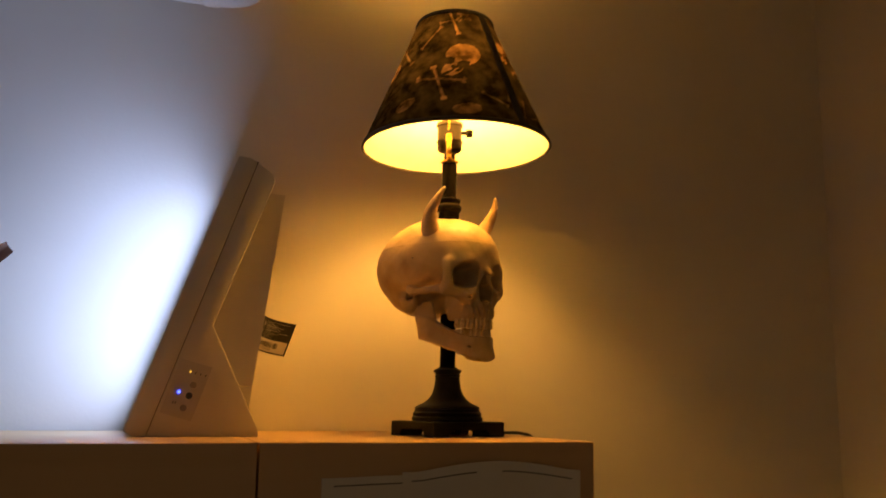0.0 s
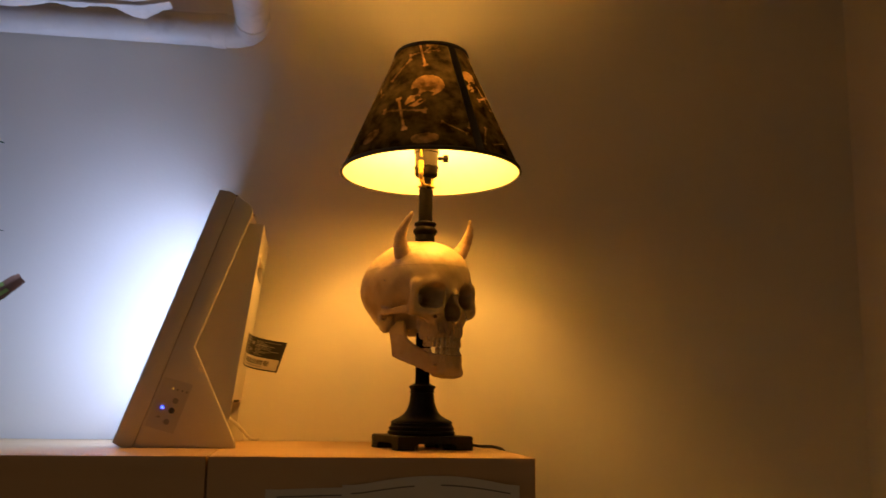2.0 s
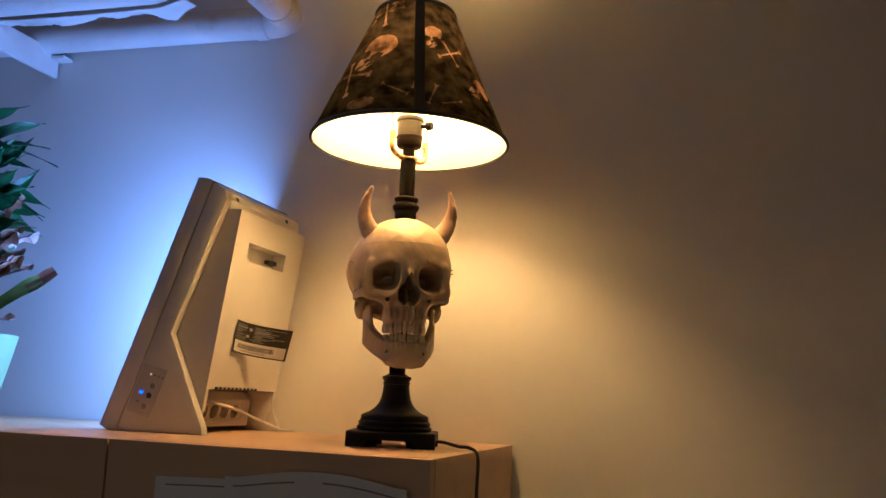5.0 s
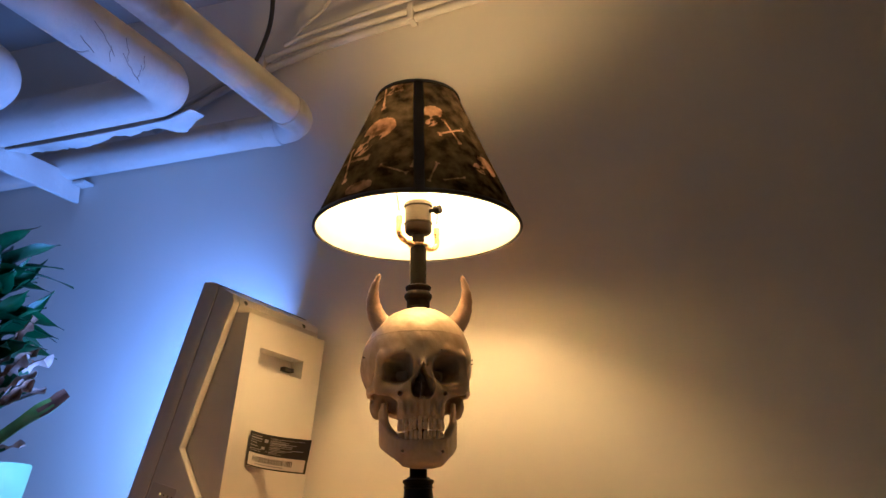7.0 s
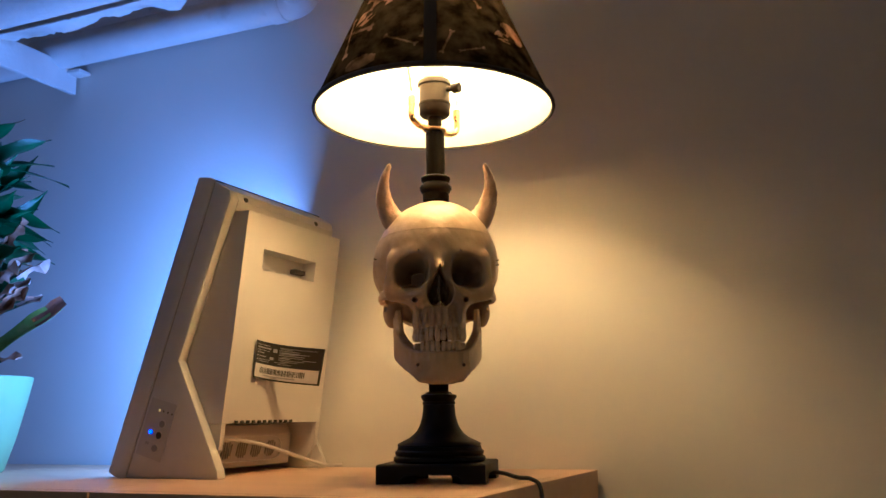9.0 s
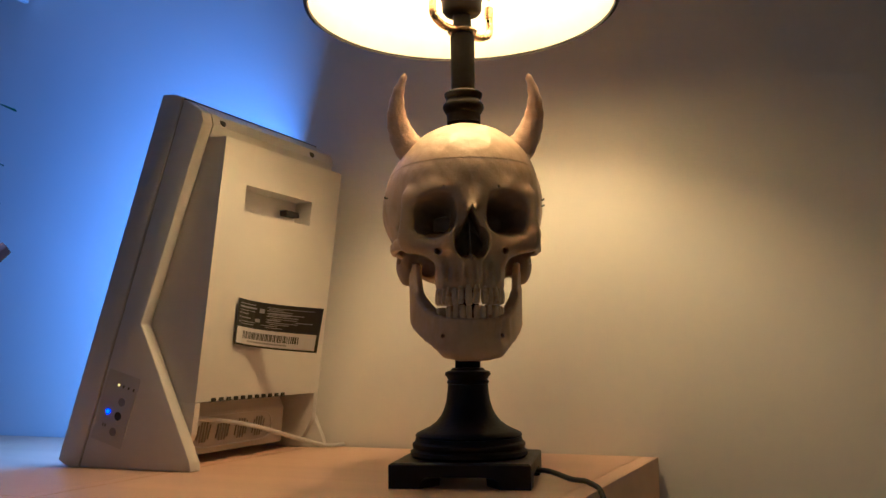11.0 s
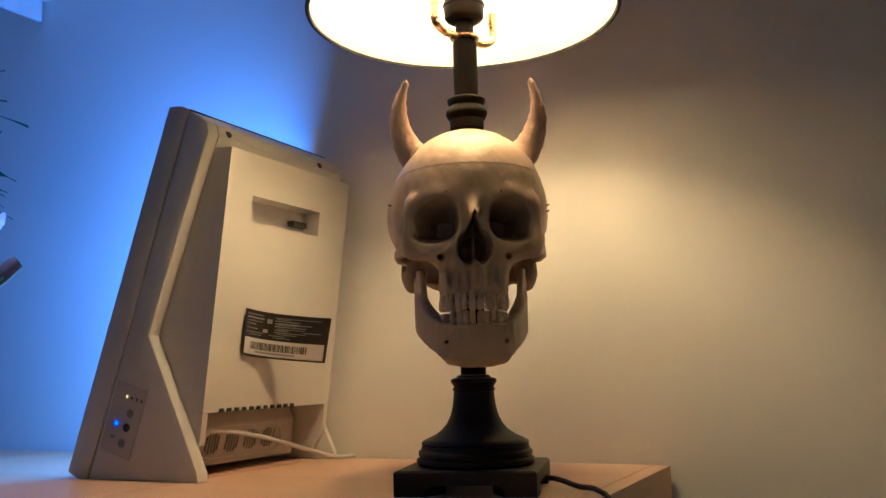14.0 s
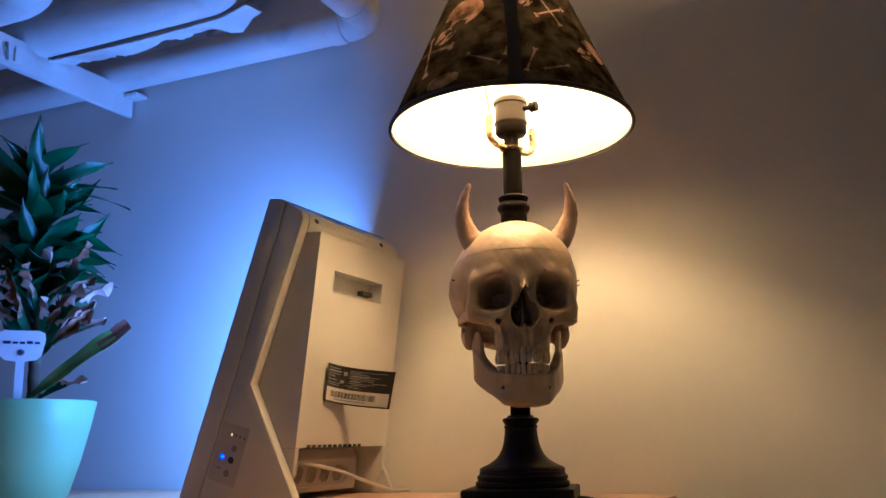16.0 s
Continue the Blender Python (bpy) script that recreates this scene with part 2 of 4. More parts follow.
def bend(points, n=24):
    """A smooth curve through points (Catmull-Rom)."""
    p = [Vector(q) for q in points]
    p = [2 * p[0] - p[1]] + p + [2 * p[-1] - p[-2]]
    out = []
    for i in range(1, len(p) - 2):
        for k in range(n):
            t = k / n
            a, b, c, d = p[i - 1:i + 3]
            out.append(0.5 * ((2 * b) + (c - a) * t + (2 * a - 5 * b + 4 * c - d) * t * t + (3 * b - a - 3 * c + d) * t ** 3))
    return out + [p[-2]]


def thicken(bm, t):
    """Gives an open sheet the thickness t, with a closed rim."""
    bm.normal_update()
    front, rim = bm.faces[:], [e for e in bm.edges if len(e.link_faces) == 1]
    twin = {v: bm.verts.new(v.co - v.normal * t) for v in bm.verts[:]}
    for fc in front:
        g = bm.faces.new([twin[v] for v in reversed(fc.verts)])
        g.material_index, g.smooth = fc.material_index, fc.smooth
    for e in rim:
        a, c = e.verts
        g = bm.faces.new((a, c, twin[c], twin[a]))
        g.material_index = e.link_faces[0].material_index
    return bm


def prism(outline, y0, y1, bevel=0.0):
    """A solid with the outline (x, z) from y0 to y1."""
    bm = bmesh.new()
    a = [bm.verts.new((x, y0, z)) for x, z in outline]
    b = [bm.verts.new((x, y1, z)) for x, z in outline]
    bm.faces.new(a)
    bm.faces.new(b[::-1])
    for i in range(len(a)):
        j = (i + 1) % len(a)
        bm.faces.new((a[i], b[i], b[j], a[j]))
    bmesh.ops.recalc_face_normals(bm, faces=bm.faces[:])
    if bevel:
        bmesh.ops.bevel(bm, geom=bm.edges[:], offset=bevel, segments=2, affect="EDGES", profile=0.5)
    return bm


# ---- the room ----
WALL_Y, EAST_X, WEST_X, SOUTH_Y, CEIL_Z = 1.352, 0.895, -2.4, -2.2, 2.52


def setting(name, bm, material, label, category):
    ob = part(name, bm, material)
    return tagged(ob, label, category, kind="structure")


setting("floor", box(WEST_X - 0.1, EAST_X + 0.1, SOUTH_Y - 0.1, WALL_Y + 0.3, -0.1, 0.0), M_FLOOR, "plain dark vinyl floor of the room", "floor")
setting("ceiling", box(WEST_X - 0.1, EAST_X + 0.1, SOUTH_Y - 0.1, WALL_Y + 0.3, CEIL_Z, CEIL_Z + 0.1), M_CEIL, "unpainted grey ceiling above the pipes", "ceiling")
setting("wall_north", box(WEST_X - 0.1, EAST_X, WALL_Y, WALL_Y + 0.15, 0, CEIL_Z), M_WALL, "smooth off-white painted wall behind the cabinets", "wall")
setting("wall_east", box(EAST_X, EAST_X + 0.1, SOUTH_Y - 0.1, WALL_Y + 0.15, 0, CEIL_Z), M_WALL, "off-white painted side wall in shade", "wall")
setting("wall_west", box(WEST_X - 0.1, WEST_X, SOUTH_Y - 0.1, WALL_Y, 0, CEIL_Z), M_WALL, "plain off-white painted wall", "wall")
# the unseen side behind the camera: a wide opening made up for dim fill
for name, x0, x1, z0, z1 in (("wall_south_1", WEST_X, -2.0, 0, CEIL_Z), ("wall_south_2", 0.70, EAST_X, 0, CEIL_Z), ("wall_south_3", -2.0, 0.70, 2.25, CEIL_Z)):
    setting(name, box(x0, x1, SOUTH_Y - 0.1, SOUTH_Y, z0, z1), M_WALL, "unseen off-white painted wall beside a wide opening added for fill light", "wall")

# ---- cabinets ----
TOP, FRONT, BACK = 1.48, 0.895, 1.345


def cabinet(x0, x1, label):
    w = x1 - x0
    c = thing("cabinet", ((x0 + x1) / 2, (FRONT + BACK) / 2, 0), label, "cabinet", group="row of tall cabinets")
    h, d = w / 2 - 0.001, (BACK - FRONT) / 2
    part("top_panel", box(-h + 0.0181, h - 0.0181, -d + 0.0191, d, TOP - 0.02, TOP), M_WOOD, c)
    part("side_panel", box(-h, -h + 0.018, -d + 0.0192, d, 0.0, TOP - 0.0001, 0.0003), M_WOOD, c)
    part("side_panel", box(h - 0.018, h, -d + 0.0192, d, 0.0, TOP - 0.0001, 0.0003), M_WOOD, c)
    part("back_panel", box(-h + 0.0185, h - 0.0185, d - 0.008, d - 0.001, 0.05, TOP - 0.021), M_WOOD_EDGE, c)
    part("plinth", box(-h + 0.0185, h - 0.0185, -d + 0.05, -d + 0.066, 0.0, 0.08), M_WOOD_EDGE, c)
    part("door", box(-h + 0.0005, h - 0.0005, -d, -d + 0.019, 0.085, TOP - 0.0002, 0.0005), M_WOOD, c)
    return c


cabinet(-0.298, 0.123, "tall maple laminate cabinet under the lamp, papers on its door")
cabinet(-0.719, -0.298, "tall maple laminate cabinet under the potted plant")
cabinet(-1.14, -0.719, "tall maple laminate cabinet, end of the row")


def paper(x0, x1, z_top, height, label, lines, curl, lift):
    """A sheet of paper on a cabinet door, its top edge bowed, with printed bars."""
    p = thing("paper_sheet", (0, FRONT - 0.0015 - lift, 0), label, "paper", group="papers on the cabinet doors")

    def at(u, v, off=0.0):
        bow = 0.012 * curl * math.sin(math.pi * min(1, max(0, u * 1.15 - 0.1))) * max(0, 1 - 3 * v)
        wave = 0.004 * curl * math.sin(4.5 * u + 2 * v) ** 2 * max(0, 1 - 1.5 * v)
        return Vector((x0 + (x1 - x0) * u, -wave - off, z_top - height * v + bow))
    n, m = 14, 12

    def patch(u0, u1, v0, v1, off, nu, nv):
        bm = bmesh.new()
        g = [[bm.verts.new(at(u0 + (u1 - u0) * i / nu, v0 + (v1 - v0) * j / nv, off)) for j in range(nv + 1)] for i in range(nu + 1)]
        for i in range(nu):
            for j in range(nv):
                bm.faces.new((g[i][j], g[i + 1][j], g[i + 1][j + 1], g[i][j + 1]))
        return bm
    bm = patch(0, 1, 0, 1, 0, n, m)
    thicken(bm, 0.0004)
    part("sheet", bm, M_PAPER, p)
    for u0, u1, v, t in lines:
        part("printed_line", patch(u0, u1, v, v + t, 0.0006, 6, 1), M_INK_GREY, p, "dark printed bar")
    return p


paper(-0.225, 0.01, 1.440, 0.28, "curled printed paper sheet taped to a cabinet door",
      [(0.06, 0.62, 0.03, 0.006), (0.18, 0.24, 0.105, 0.03), (0.2, 0.42, 0.15, 0.03), (0.16, 0.6, 0.215, 0.01), (0.16, 0.5, 0.25, 0.006)], 0.25, 0.0)
paper(-0.13, 0.098, 1.446, 0.28, "second printed paper overlapping another on the door",
      [(0.05, 0.40, 0.035, 0.006), (0.55, 0.95, 0.035, 0.006), (0.12, 0.18, 0.13, 0.035), (0.2, 0.42, 0.16, 0.03), (0.52, 0.92, 0.15, 0.009), (0.12, 0.44, 0.25, 0.008)], 1.0, 0.003)
paper(-0.655, -0.383, 1.377, 0.28, "printed paper sheet lower on a cabinet door",
      [(0.3, 0.75, 0.03, 0.008), (0.2, 0.3, 0.06, 0.012), (0.35, 0.5, 0.06, 0.012), (0.55, 0.62, 0.06, 0.012), (0.1, 0.9, 0.12, 0.006)], 0.15, 0.0)


# ---- the lamp with the horned skull ----
LAMP = (0.0, 1.12, TOP)
lamp = thing("table_lamp", LAMP, "horned skull table lamp, black base, black printed shade, lit", "table lamp")


def turned(name, profile, material, parent, rz=0.0, seg=48, label=""):
    ob = part(name, lathe(profile, seg), material, parent, label, smooth=True)
    ob.rotation_euler = (0, 0, radians(rz))
    return ob


def base_plate():
    """A square plate on four corner feet, with scooped aprons between them."""
    s, h = 0.0595, 0.0195
    sym = [(-s, 0), (-0.034, 0), (-0.033, 0.006), (-0.028, 0.0095), (0.028, 0.0095), (0.033, 0.006), (0.034, 0), (s, 0), (s, h), (-s, h)]
    bm = bmesh.new()
    n = len(sym)
    # the outline gives the foot plan in both directions: a frame of four aprons and a full top
    for side in range(4):
        turn = Matrix.Rotation(side * math.pi / 2, 4, "Z")
        outer = [bm.verts.new(turn @ Vector((x, -s, z))) for x, z in sym]
        inner = [bm.verts.new(turn @ Vector((x * 0.60, -s + 0.023, z))) for x, z in sym]
        bm.faces.new(outer)
        for i in range(n):
            j = (i + 1) % n
            bm.faces.new((outer[i], outer[j], inner[j], inner[i]))
        bm.faces.new(inner[::-1])
    bmesh.ops.remove_doubles(bm, verts=bm.verts[:], dist=0.0001)
    top = [bm.verts.new((x * s, y * s, h)) for x, y in ((-1, -1), (1, -1), (1, 1), (-1, 1))]
    low = [bm.verts.new((x * s * 0.95, y * s * 0.95, h - 0.006)) for x, y in ((-1, -1), (1, -1), (1, 1), (-1, 1))]
    lid = [bm.verts.new((x * (s - 0.002), y * (s - 0.002), h + 0.0015)) for x, y in ((-1, -1), (1, -1), (1, 1), (-1, 1))]
    bm.faces.new(lid)
    bm.faces.new(low[::-1])
    for i in range(4):
        j = (i + 1) % 4
        bm.faces.new((top[i], top[j], lid[j], lid[i]))
        bm.faces.new((low[i], low[j], top[j], top[i]))
    return bm


BASE_TURN = 14.0
plate = part("base_plate", base_plate(), M_BLACK, lamp, "black square plate on four feet")
plate.rotation_euler = (0, 0, radians(BASE_TURN))
turned("base_ring", [(0, 0.021), (0.0500, 0.021), (0.0520, 0.0232), (0.0520, 0.0262), (0.0490, 0.0282), (0.0502, 0.0302), (0.0502, 0.0328), (0.0478, 0.0346), (0.0470, 0.0382), (0, 0.0382)], M_BLACK, lamp)
turned("bell", [(0, 0.0384), (0.0462, 0.0384), (0.0476, 0.0394), (0.0466, 0.0414), (0.0422, 0.0436), (0.0352, 0.0468), (0.0288, 0.0514), (0.0244, 0.0568), (0.0214, 0.063), (0.0195, 0.070), (0.0184, 0.078), (0.0179, 0.084), (0, 0.084)], M_BLACK, lamp)
turned("collar", [(0, 0.0842), (0.0176, 0.0842), (0.0192, 0.0855), (0.0186, 0.0870), (0.0174, 0.088), (0.0190, 0.0905), (0.0206, 0.0925), (0.0200, 0.0950), (0.0176, 0.0960), (0.0152, 0.0965), (0.0140, 0.0985), (0, 0.0985)], M_BLACK, lamp)
turned("pole", [(0, 0.0987), (0.0112, 0.0987), (0.0112, 0.404), (0.0095, 0.408), (0, 0.408)], M_POLE, lamp, seg=32)
turned("upper_collar", [(0, 0.322), (0.0155, 0.322), (0.0155, 0.331), (0.0170, 0.332), (0.0190, 0.336), (0.0190, 0.339), (0.0165, 0.342), (0.0152, 0.344), (0.0172, 0.347), (0.0176, 0.350), (0.0150, 0.352), (0.0113, 0.353), (0, 0.353)], M_BRONZE, lamp)

# the socket, the harp and the bulb
turned("saddle", [(0, 0.408), (0.013, 0.408), (0.014, 0.4095), (0.013, 0.411), (0, 0.411)], M_BRASS, lamp, seg=24)
turned("stem_nut", [(0, 0.4112), (0.0085, 0.4112), (0.0085, 0.425), (0, 0.425)], M_BRONZE, lamp, seg=24)
socket = turned("socket", [(0, 0.4428), (0.0185, 0.4428), (0.0185, 0.4640), (0.0203, 0.4652), (0.0203, 0.4690), (0.0192, 0.4710), (0, 0.4710)], M_STEEL, lamp, seg=32, label="nickel lamp socket with turn knob")
turned("socket_cap", [(0, 0.4252), (0.0115, 0.4252), (0.0160, 0.4262), (0.0184, 0.4292), (0.0188, 0.4395), (0.0198, 0.4402), (0.0198, 0.4422), (0.0186, 0.4426), (0, 0.4426)], M_CAP_BROWN, socket, seg=32, label="brown metal socket cap")
turned("bulb_neck", [(0, 0.4712), (0.0125, 0.4712), (0.0128, 0.5085), (0, 0.5085)], M_PIPE, lamp, seg=20, label="white neck of the bulb")
KNOB_AZ = radians(26)
kd = Vector((math.sin(KNOB_AZ + 1.0), -math.cos(KNOB_AZ + 1.0), 0))
part("turn_knob", tube([kd * 0.0185 + Vector((0, 0, 0.457)), kd * 0.0265 + Vector((0, 0, 0.457)), kd * 0.0266 + Vector((0, 0, 0.457)), kd * 0.035 + Vector((0, 0, 0.457))], [0.0030, 0.0030, 0.0064, 0.0060], 14), M_BRONZE, socket, "dark turn knob")
hd = Vector((math.sin(radians(-20)), -math.cos(radians(-20)), 0))
for sgn in (-1, 1):
    d = hd * sgn
    flat = bend([d * 0.010 + Vector((0, 0, 0.4095)), d * 0.026 + Vector((0, 0, 0.410)), d * 0.0385 + Vector((0, 0, 0.418)), d * 0.0385 + Vector((0, 0, 0.436))], 8)
    part("harp_arm", tube(flat, 0.0036, 10), M_BRASS, lamp, "bright brass harp bracket", smooth=True)
    part("harp_sleeve", tube([d * 0.0385 + Vector((0, 0, 0.432)), d * 0.0385 + Vector((0, 0, 0.443))], 0.0044, 12), M_BRASS, lamp, smooth=True)
wire = bend([hd * -0.0385 + Vector((0, 0, 0.45)), hd * -0.052 + Vector((0, 0, 0.53)), hd * -0.036 + Vector((0, 0, 0.615)), Vector((0, 0, 0.632)), hd * 0.036 + Vector((0, 0, 0.615)), hd * 0.052 + Vector((0, 0, 0.53)), hd * 0.0385 + Vector((0, 0, 0.45))], 8)
part("harp", tube(wire, 0.0016, 8), M_BRASS, lamp, smooth=True)
bulb_profile = [(0, 0.5088), (0.0128, 0.5088), (0.0160, 0.522), (0.0205, 0.538), (0.0240, 0.556), (0.0245, 0.572), (0.0215, 0.586), (0.0150, 0.596), (0.0070, 0.601), (0, 0.602)]
turned("bulb", bulb_profile, M_BULB, lamp, seg=20, label="lit warm white bulb")

# the shade: a cone with lining, trims, a seam strip and printed motifs
S_R0, S_R1, S_Z0, S_Z1 = 0.1418, 0.057, 0.4275, 0.626
SEAM_AZ = 23.0


def on_shade(az, s, out=0.0):
    """A point on the shade's outside: az in degrees from the front towards +x, s from 0 (bottom) to 1 (top)."""
    r, a = S_R0 + (S_R1 - S_R0) * s + out, radians(az)
    return Vector((r * math.sin(a), -r * math.cos(a), S_Z0 + (S_Z1 - S_Z0) * s + out * 0.43))


def shade_point(az, s, out=0.0):
    r, a = S_R0 + (S_R1 - S_R0) * s + out, np.radians(az)
    return np.stack([r * np.sin(a), -r * np.cos(a), S_Z0 + (S_Z1 - S_Z0) * s + out * 0.43], -1)


SEG, ROWS = 640, 150
SLOPE = math.hypot(S_Z1 - S_Z0, S_R0 - S_R1)
cell_az = ((np.arange(SEG) + 0.5) * 360 / SEG)[None, :].repeat(ROWS, 0)
cell_s = ((np.arange(ROWS) + 0.5) / ROWS)[:, None].repeat(SEG, 1)
dye = np.zeros((ROWS, SEG), np.int32)


def stamp(poly, az, s, index):
    """Dyes the cells of the cloth inside poly (metres round (0, 0), x along the turn, y up the slope)."""
    r = S_R0 + (S_R1 - S_R0) * cell_s
    x = np.radians((cell_az - az + 180) % 360 - 180) * r
    y = (cell_s - s) * SLOPE
    inside = np.zeros_like(dye, bool)
    for (x0, y0), (x1, y1) in zip(poly, poly[1:] + poly[:1]):
        if y0 != y1:
            inside ^= ((y0 > y) != (y1 > y)) & (x < (x1 - x0) * (y - y0) / (y1 - y0) + x0)
    dye[inside] = index


def trim_ring(s, wide, sgn):
    bm = bmesh.new()
    seg = 72
    prof = [(0.0, 0.0008), (0.0, 0.0018), (wide, 0.0018), (wide, 0.0008)]
    rings = [[bm.verts.new(on_shade(360 * i / seg, s + sgn * a, o)) for i in range(seg)] for a, o in prof]
    rings.append([bm.verts.new(on_shade(360 * i / seg, s - sgn * 0.006, 0.0014)) for i in range(seg)])
    rings.append([bm.verts.new(on_shade(360 * i / seg, s - sgn * 0.006, -0.0020)) for i in range(seg)])
    rings.append([bm.verts.new(on_shade(360 * i / seg, s + sgn * wide * 0.3, -0.0020)) for i in range(seg)])
    order = [3, 2, 1, 4, 5, 6]
    for a, b in zip(order, order[1:]):
        for i in range(seg):
            k = (i + 1) % seg
            bm.faces.new((rings[a][i], rings[a][k], rings[b][k], rings[b][i]))
    for v in rings[0]:
        bm.verts.remove(v)
    return bm


def blob(cx, cy, rx, ry, n=16, turn=0.0, rough=0.0, rng=None):
    out = []
    for i in range(n):
        a = 2 * math.pi * i / n
        k = 1 + (rng.uniform(-rough, rough) if rng else 0)
        x, y = rx * k * math.cos(a), ry * k * math.sin(a)
        c, s = math.cos(turn), math.sin(turn)
        out.append((cx + x * c - y * s, cy + x * s + y * c))
    return out


def motif_skull(az, s, size, turn, rng, dim=False):
    """A printed skull: a pale dome and muzzle with dark holes, tilted by turn."""
    c, sn = math.cos(turn), math.sin(turn)

    def rot(poly):
        return [(size * (x * c - y * sn), size * (x * sn + y * c)) for x, y in poly]
    stamp(rot(blob(0.12, 0.28, 0.62, 0.52, 24, 0.2, 0.03, rng)), az, s, 3 if dim else 2)
    stamp(rot(blob(-0.35, -0.32, 0.40, 0.30, 18, 0.5, 0.10, rng)), az, s, 3 if dim else 2)
    for x, y, rx, ry in ((-0.40, 0.06, 0.22, 0.19), (0.06, -0.18, 0.25, 0.20), (-0.28, -0.26, 0.12, 0.10), (-0.52, -0.48, 0.24, 0.06), (-0.15, -0.44, 0.16, 0.06)):
        stamp(rot(blob(x, y, rx, ry, 12, 0.4, 0.15, rng)), az, s, 0)


def motif_bone(az, s, length, turn, rng, dim=True):
    h, w = length / 2, length * 0.048
    poly = [(-h, -1.9 * w), (-h + 1.2 * w, -0.7 * w), (0, -0.6 * w), (h - 1.2 * w, -0.7 * w), (h, -1.9 * w), (h + 1.3 * w, -1.2 * w), (h + 0.8 * w, 0),
            (h + 1.3 * w, 1.2 * w), (h, 1.9 * w), (h - 1.2 * w, 0.7 * w), (0, 0.6 * w), (-h + 1.2 * w, 0.7 * w), (-h, 1.9 * w), (-h - 1.3 * w, 1.2 * w), (-h - 0.8 * w, 0), (-h - 1.3 * w, -1.2 * w)]
    c, sn = math.cos(turn), math.sin(turn)
    stamp([(x * c - y * sn, x * sn + y * c) for x, y in poly], az, s, 3 if dim else 2)


rng = random.Random(4)
motif_skull(-14, 0.51, 0.042, 0.1, rng)
motif_skull(36, 0.655, 0.025, 0.5, rng)
motif_bone(-31, 0.32, 0.064, -1.25, rng, False)
motif_bone(-30, 0.35, 0.068, -0.12, rng)
motif_bone(50, 0.54, 0.042, 0.45, rng, False)
motif_bone(50, 0.54, 0.042, -1.2, rng, False)
motif_bone(8, 0.19, 0.040, -0.45, rng)
motif_bone(31, 0.16, 0.035, 1.2, rng)
motif_bone(43, 0.12, 0.030, 0.3, rng)
motif_skull(72, 0.29, 0.031, -0.4, rng)
stamp(blob(0, 0, 0.021, 0.010, 20, 0.1, 0.05, rng), -12, 0.085, 3)
stamp(blob(0, 0, 0.017, 0.010, 20, 0.5, 0.05, rng), -53, 0.16, 3)
motif_bone(-18, 0.90, 0.045, 0.2, rng)
motif_bone(-20, 0.88, 0.050, -1.3, rng, False)
motif_skull(22 - 30, 0.94, 0.016, 0.2, rng, True)
motif_bone(98, 0.6, 0.045, 0.8, rng)
motif_skull(140, 0.55, 0.034, 0.1, rng)
motif_skull(-95, 0.5, 0.034, -0.2, rng)
motif_bone(-70, 0.62, 0.045, -0.8, rng)
motif_bone(-45, 0.75, 0.045, 1.0, rng)
motif_skull(-150, 0.4, 0.032, 0.3, rng)
motif_bone(180, 0.2, 0.05, 0.4, rng)
motif_bone(20, 0.27, 0.03, 1.4, rng)
vo = shade_point((np.arange(SEG) * 360 / SEG)[None, :].repeat(ROWS + 1, 0), (np.arange(ROWS + 1) / ROWS)[:, None].repeat(SEG, 1)).reshape(-1, 3)
vi = shade_point((np.arange(SEG) * 360 / SEG)[None, :].repeat(2, 0), np.array([0.0, 1.0])[:, None].repeat(SEG, 1), -0.0012).reshape(-1, 3)
jj, ii = np.meshgrid(np.arange(ROWS), np.arange(SEG), indexing="ij")
kk = (ii + 1) % SEG
outer_q = np.stack([jj * SEG + ii, jj * SEG + kk, (jj + 1) * SEG + kk, (jj + 1) * SEG + ii], -1).reshape(-1, 4)
base_i, cols = len(vo), np.arange(SEG)
nxt = (cols + 1) % SEG
inner_q = np.stack([base_i + nxt, base_i + cols, base_i + SEG + cols, base_i + SEG + nxt], -1)
edge_q = np.concatenate([np.stack([nxt, cols, base_i + cols, base_i + nxt], -1),
                         np.stack([ROWS * SEG + cols, ROWS * SEG + nxt, base_i + SEG + nxt, base_i + SEG + cols], -1)])
me = bpy.data.meshes.new("shade")
me.from_pydata(np.concatenate([vo, vi]).tolist(), [], np.concatenate([outer_q, inner_q, edge_q]).tolist())
for m in (M_SHADE, M_SHADE_IN, M_PRINT, M_PRINT_DIM):
    me.materials.append(m)
me.polygons.foreach_set("material_index", np.concatenate([dye.reshape(-1), np.ones(SEG, np.int32), np.zeros(2 * SEG, np.int32)]))
me.polygons.foreach_set("use_smooth", np.ones(len(me.polygons), bool))
me.set_sharp_from_angle(angle=radians(40))
shade = new("shade", me)
shade.parent = lamp
lean_axis = Vector((math.cos(radians(20)), math.sin(radians(20)), 0))
shade.matrix_basis = Matrix.Translation((0, 0, 0.964)) @ Matrix.Rotation(radians(-1.7), 4, lean_axis) @ Matrix.Translation((0, 0, -0.964))
tagged(shade, "black cone shade printed with tan bones, white lining")
part("bottom_trim", trim_ring(0.0, 0.018, 1), M_TRIM, shade, "black fabric edging", smooth=True)
part("top_trim", trim_ring(1.0, 0.026, -1), M_TRIM, shade, "black fabric edging", smooth=True)


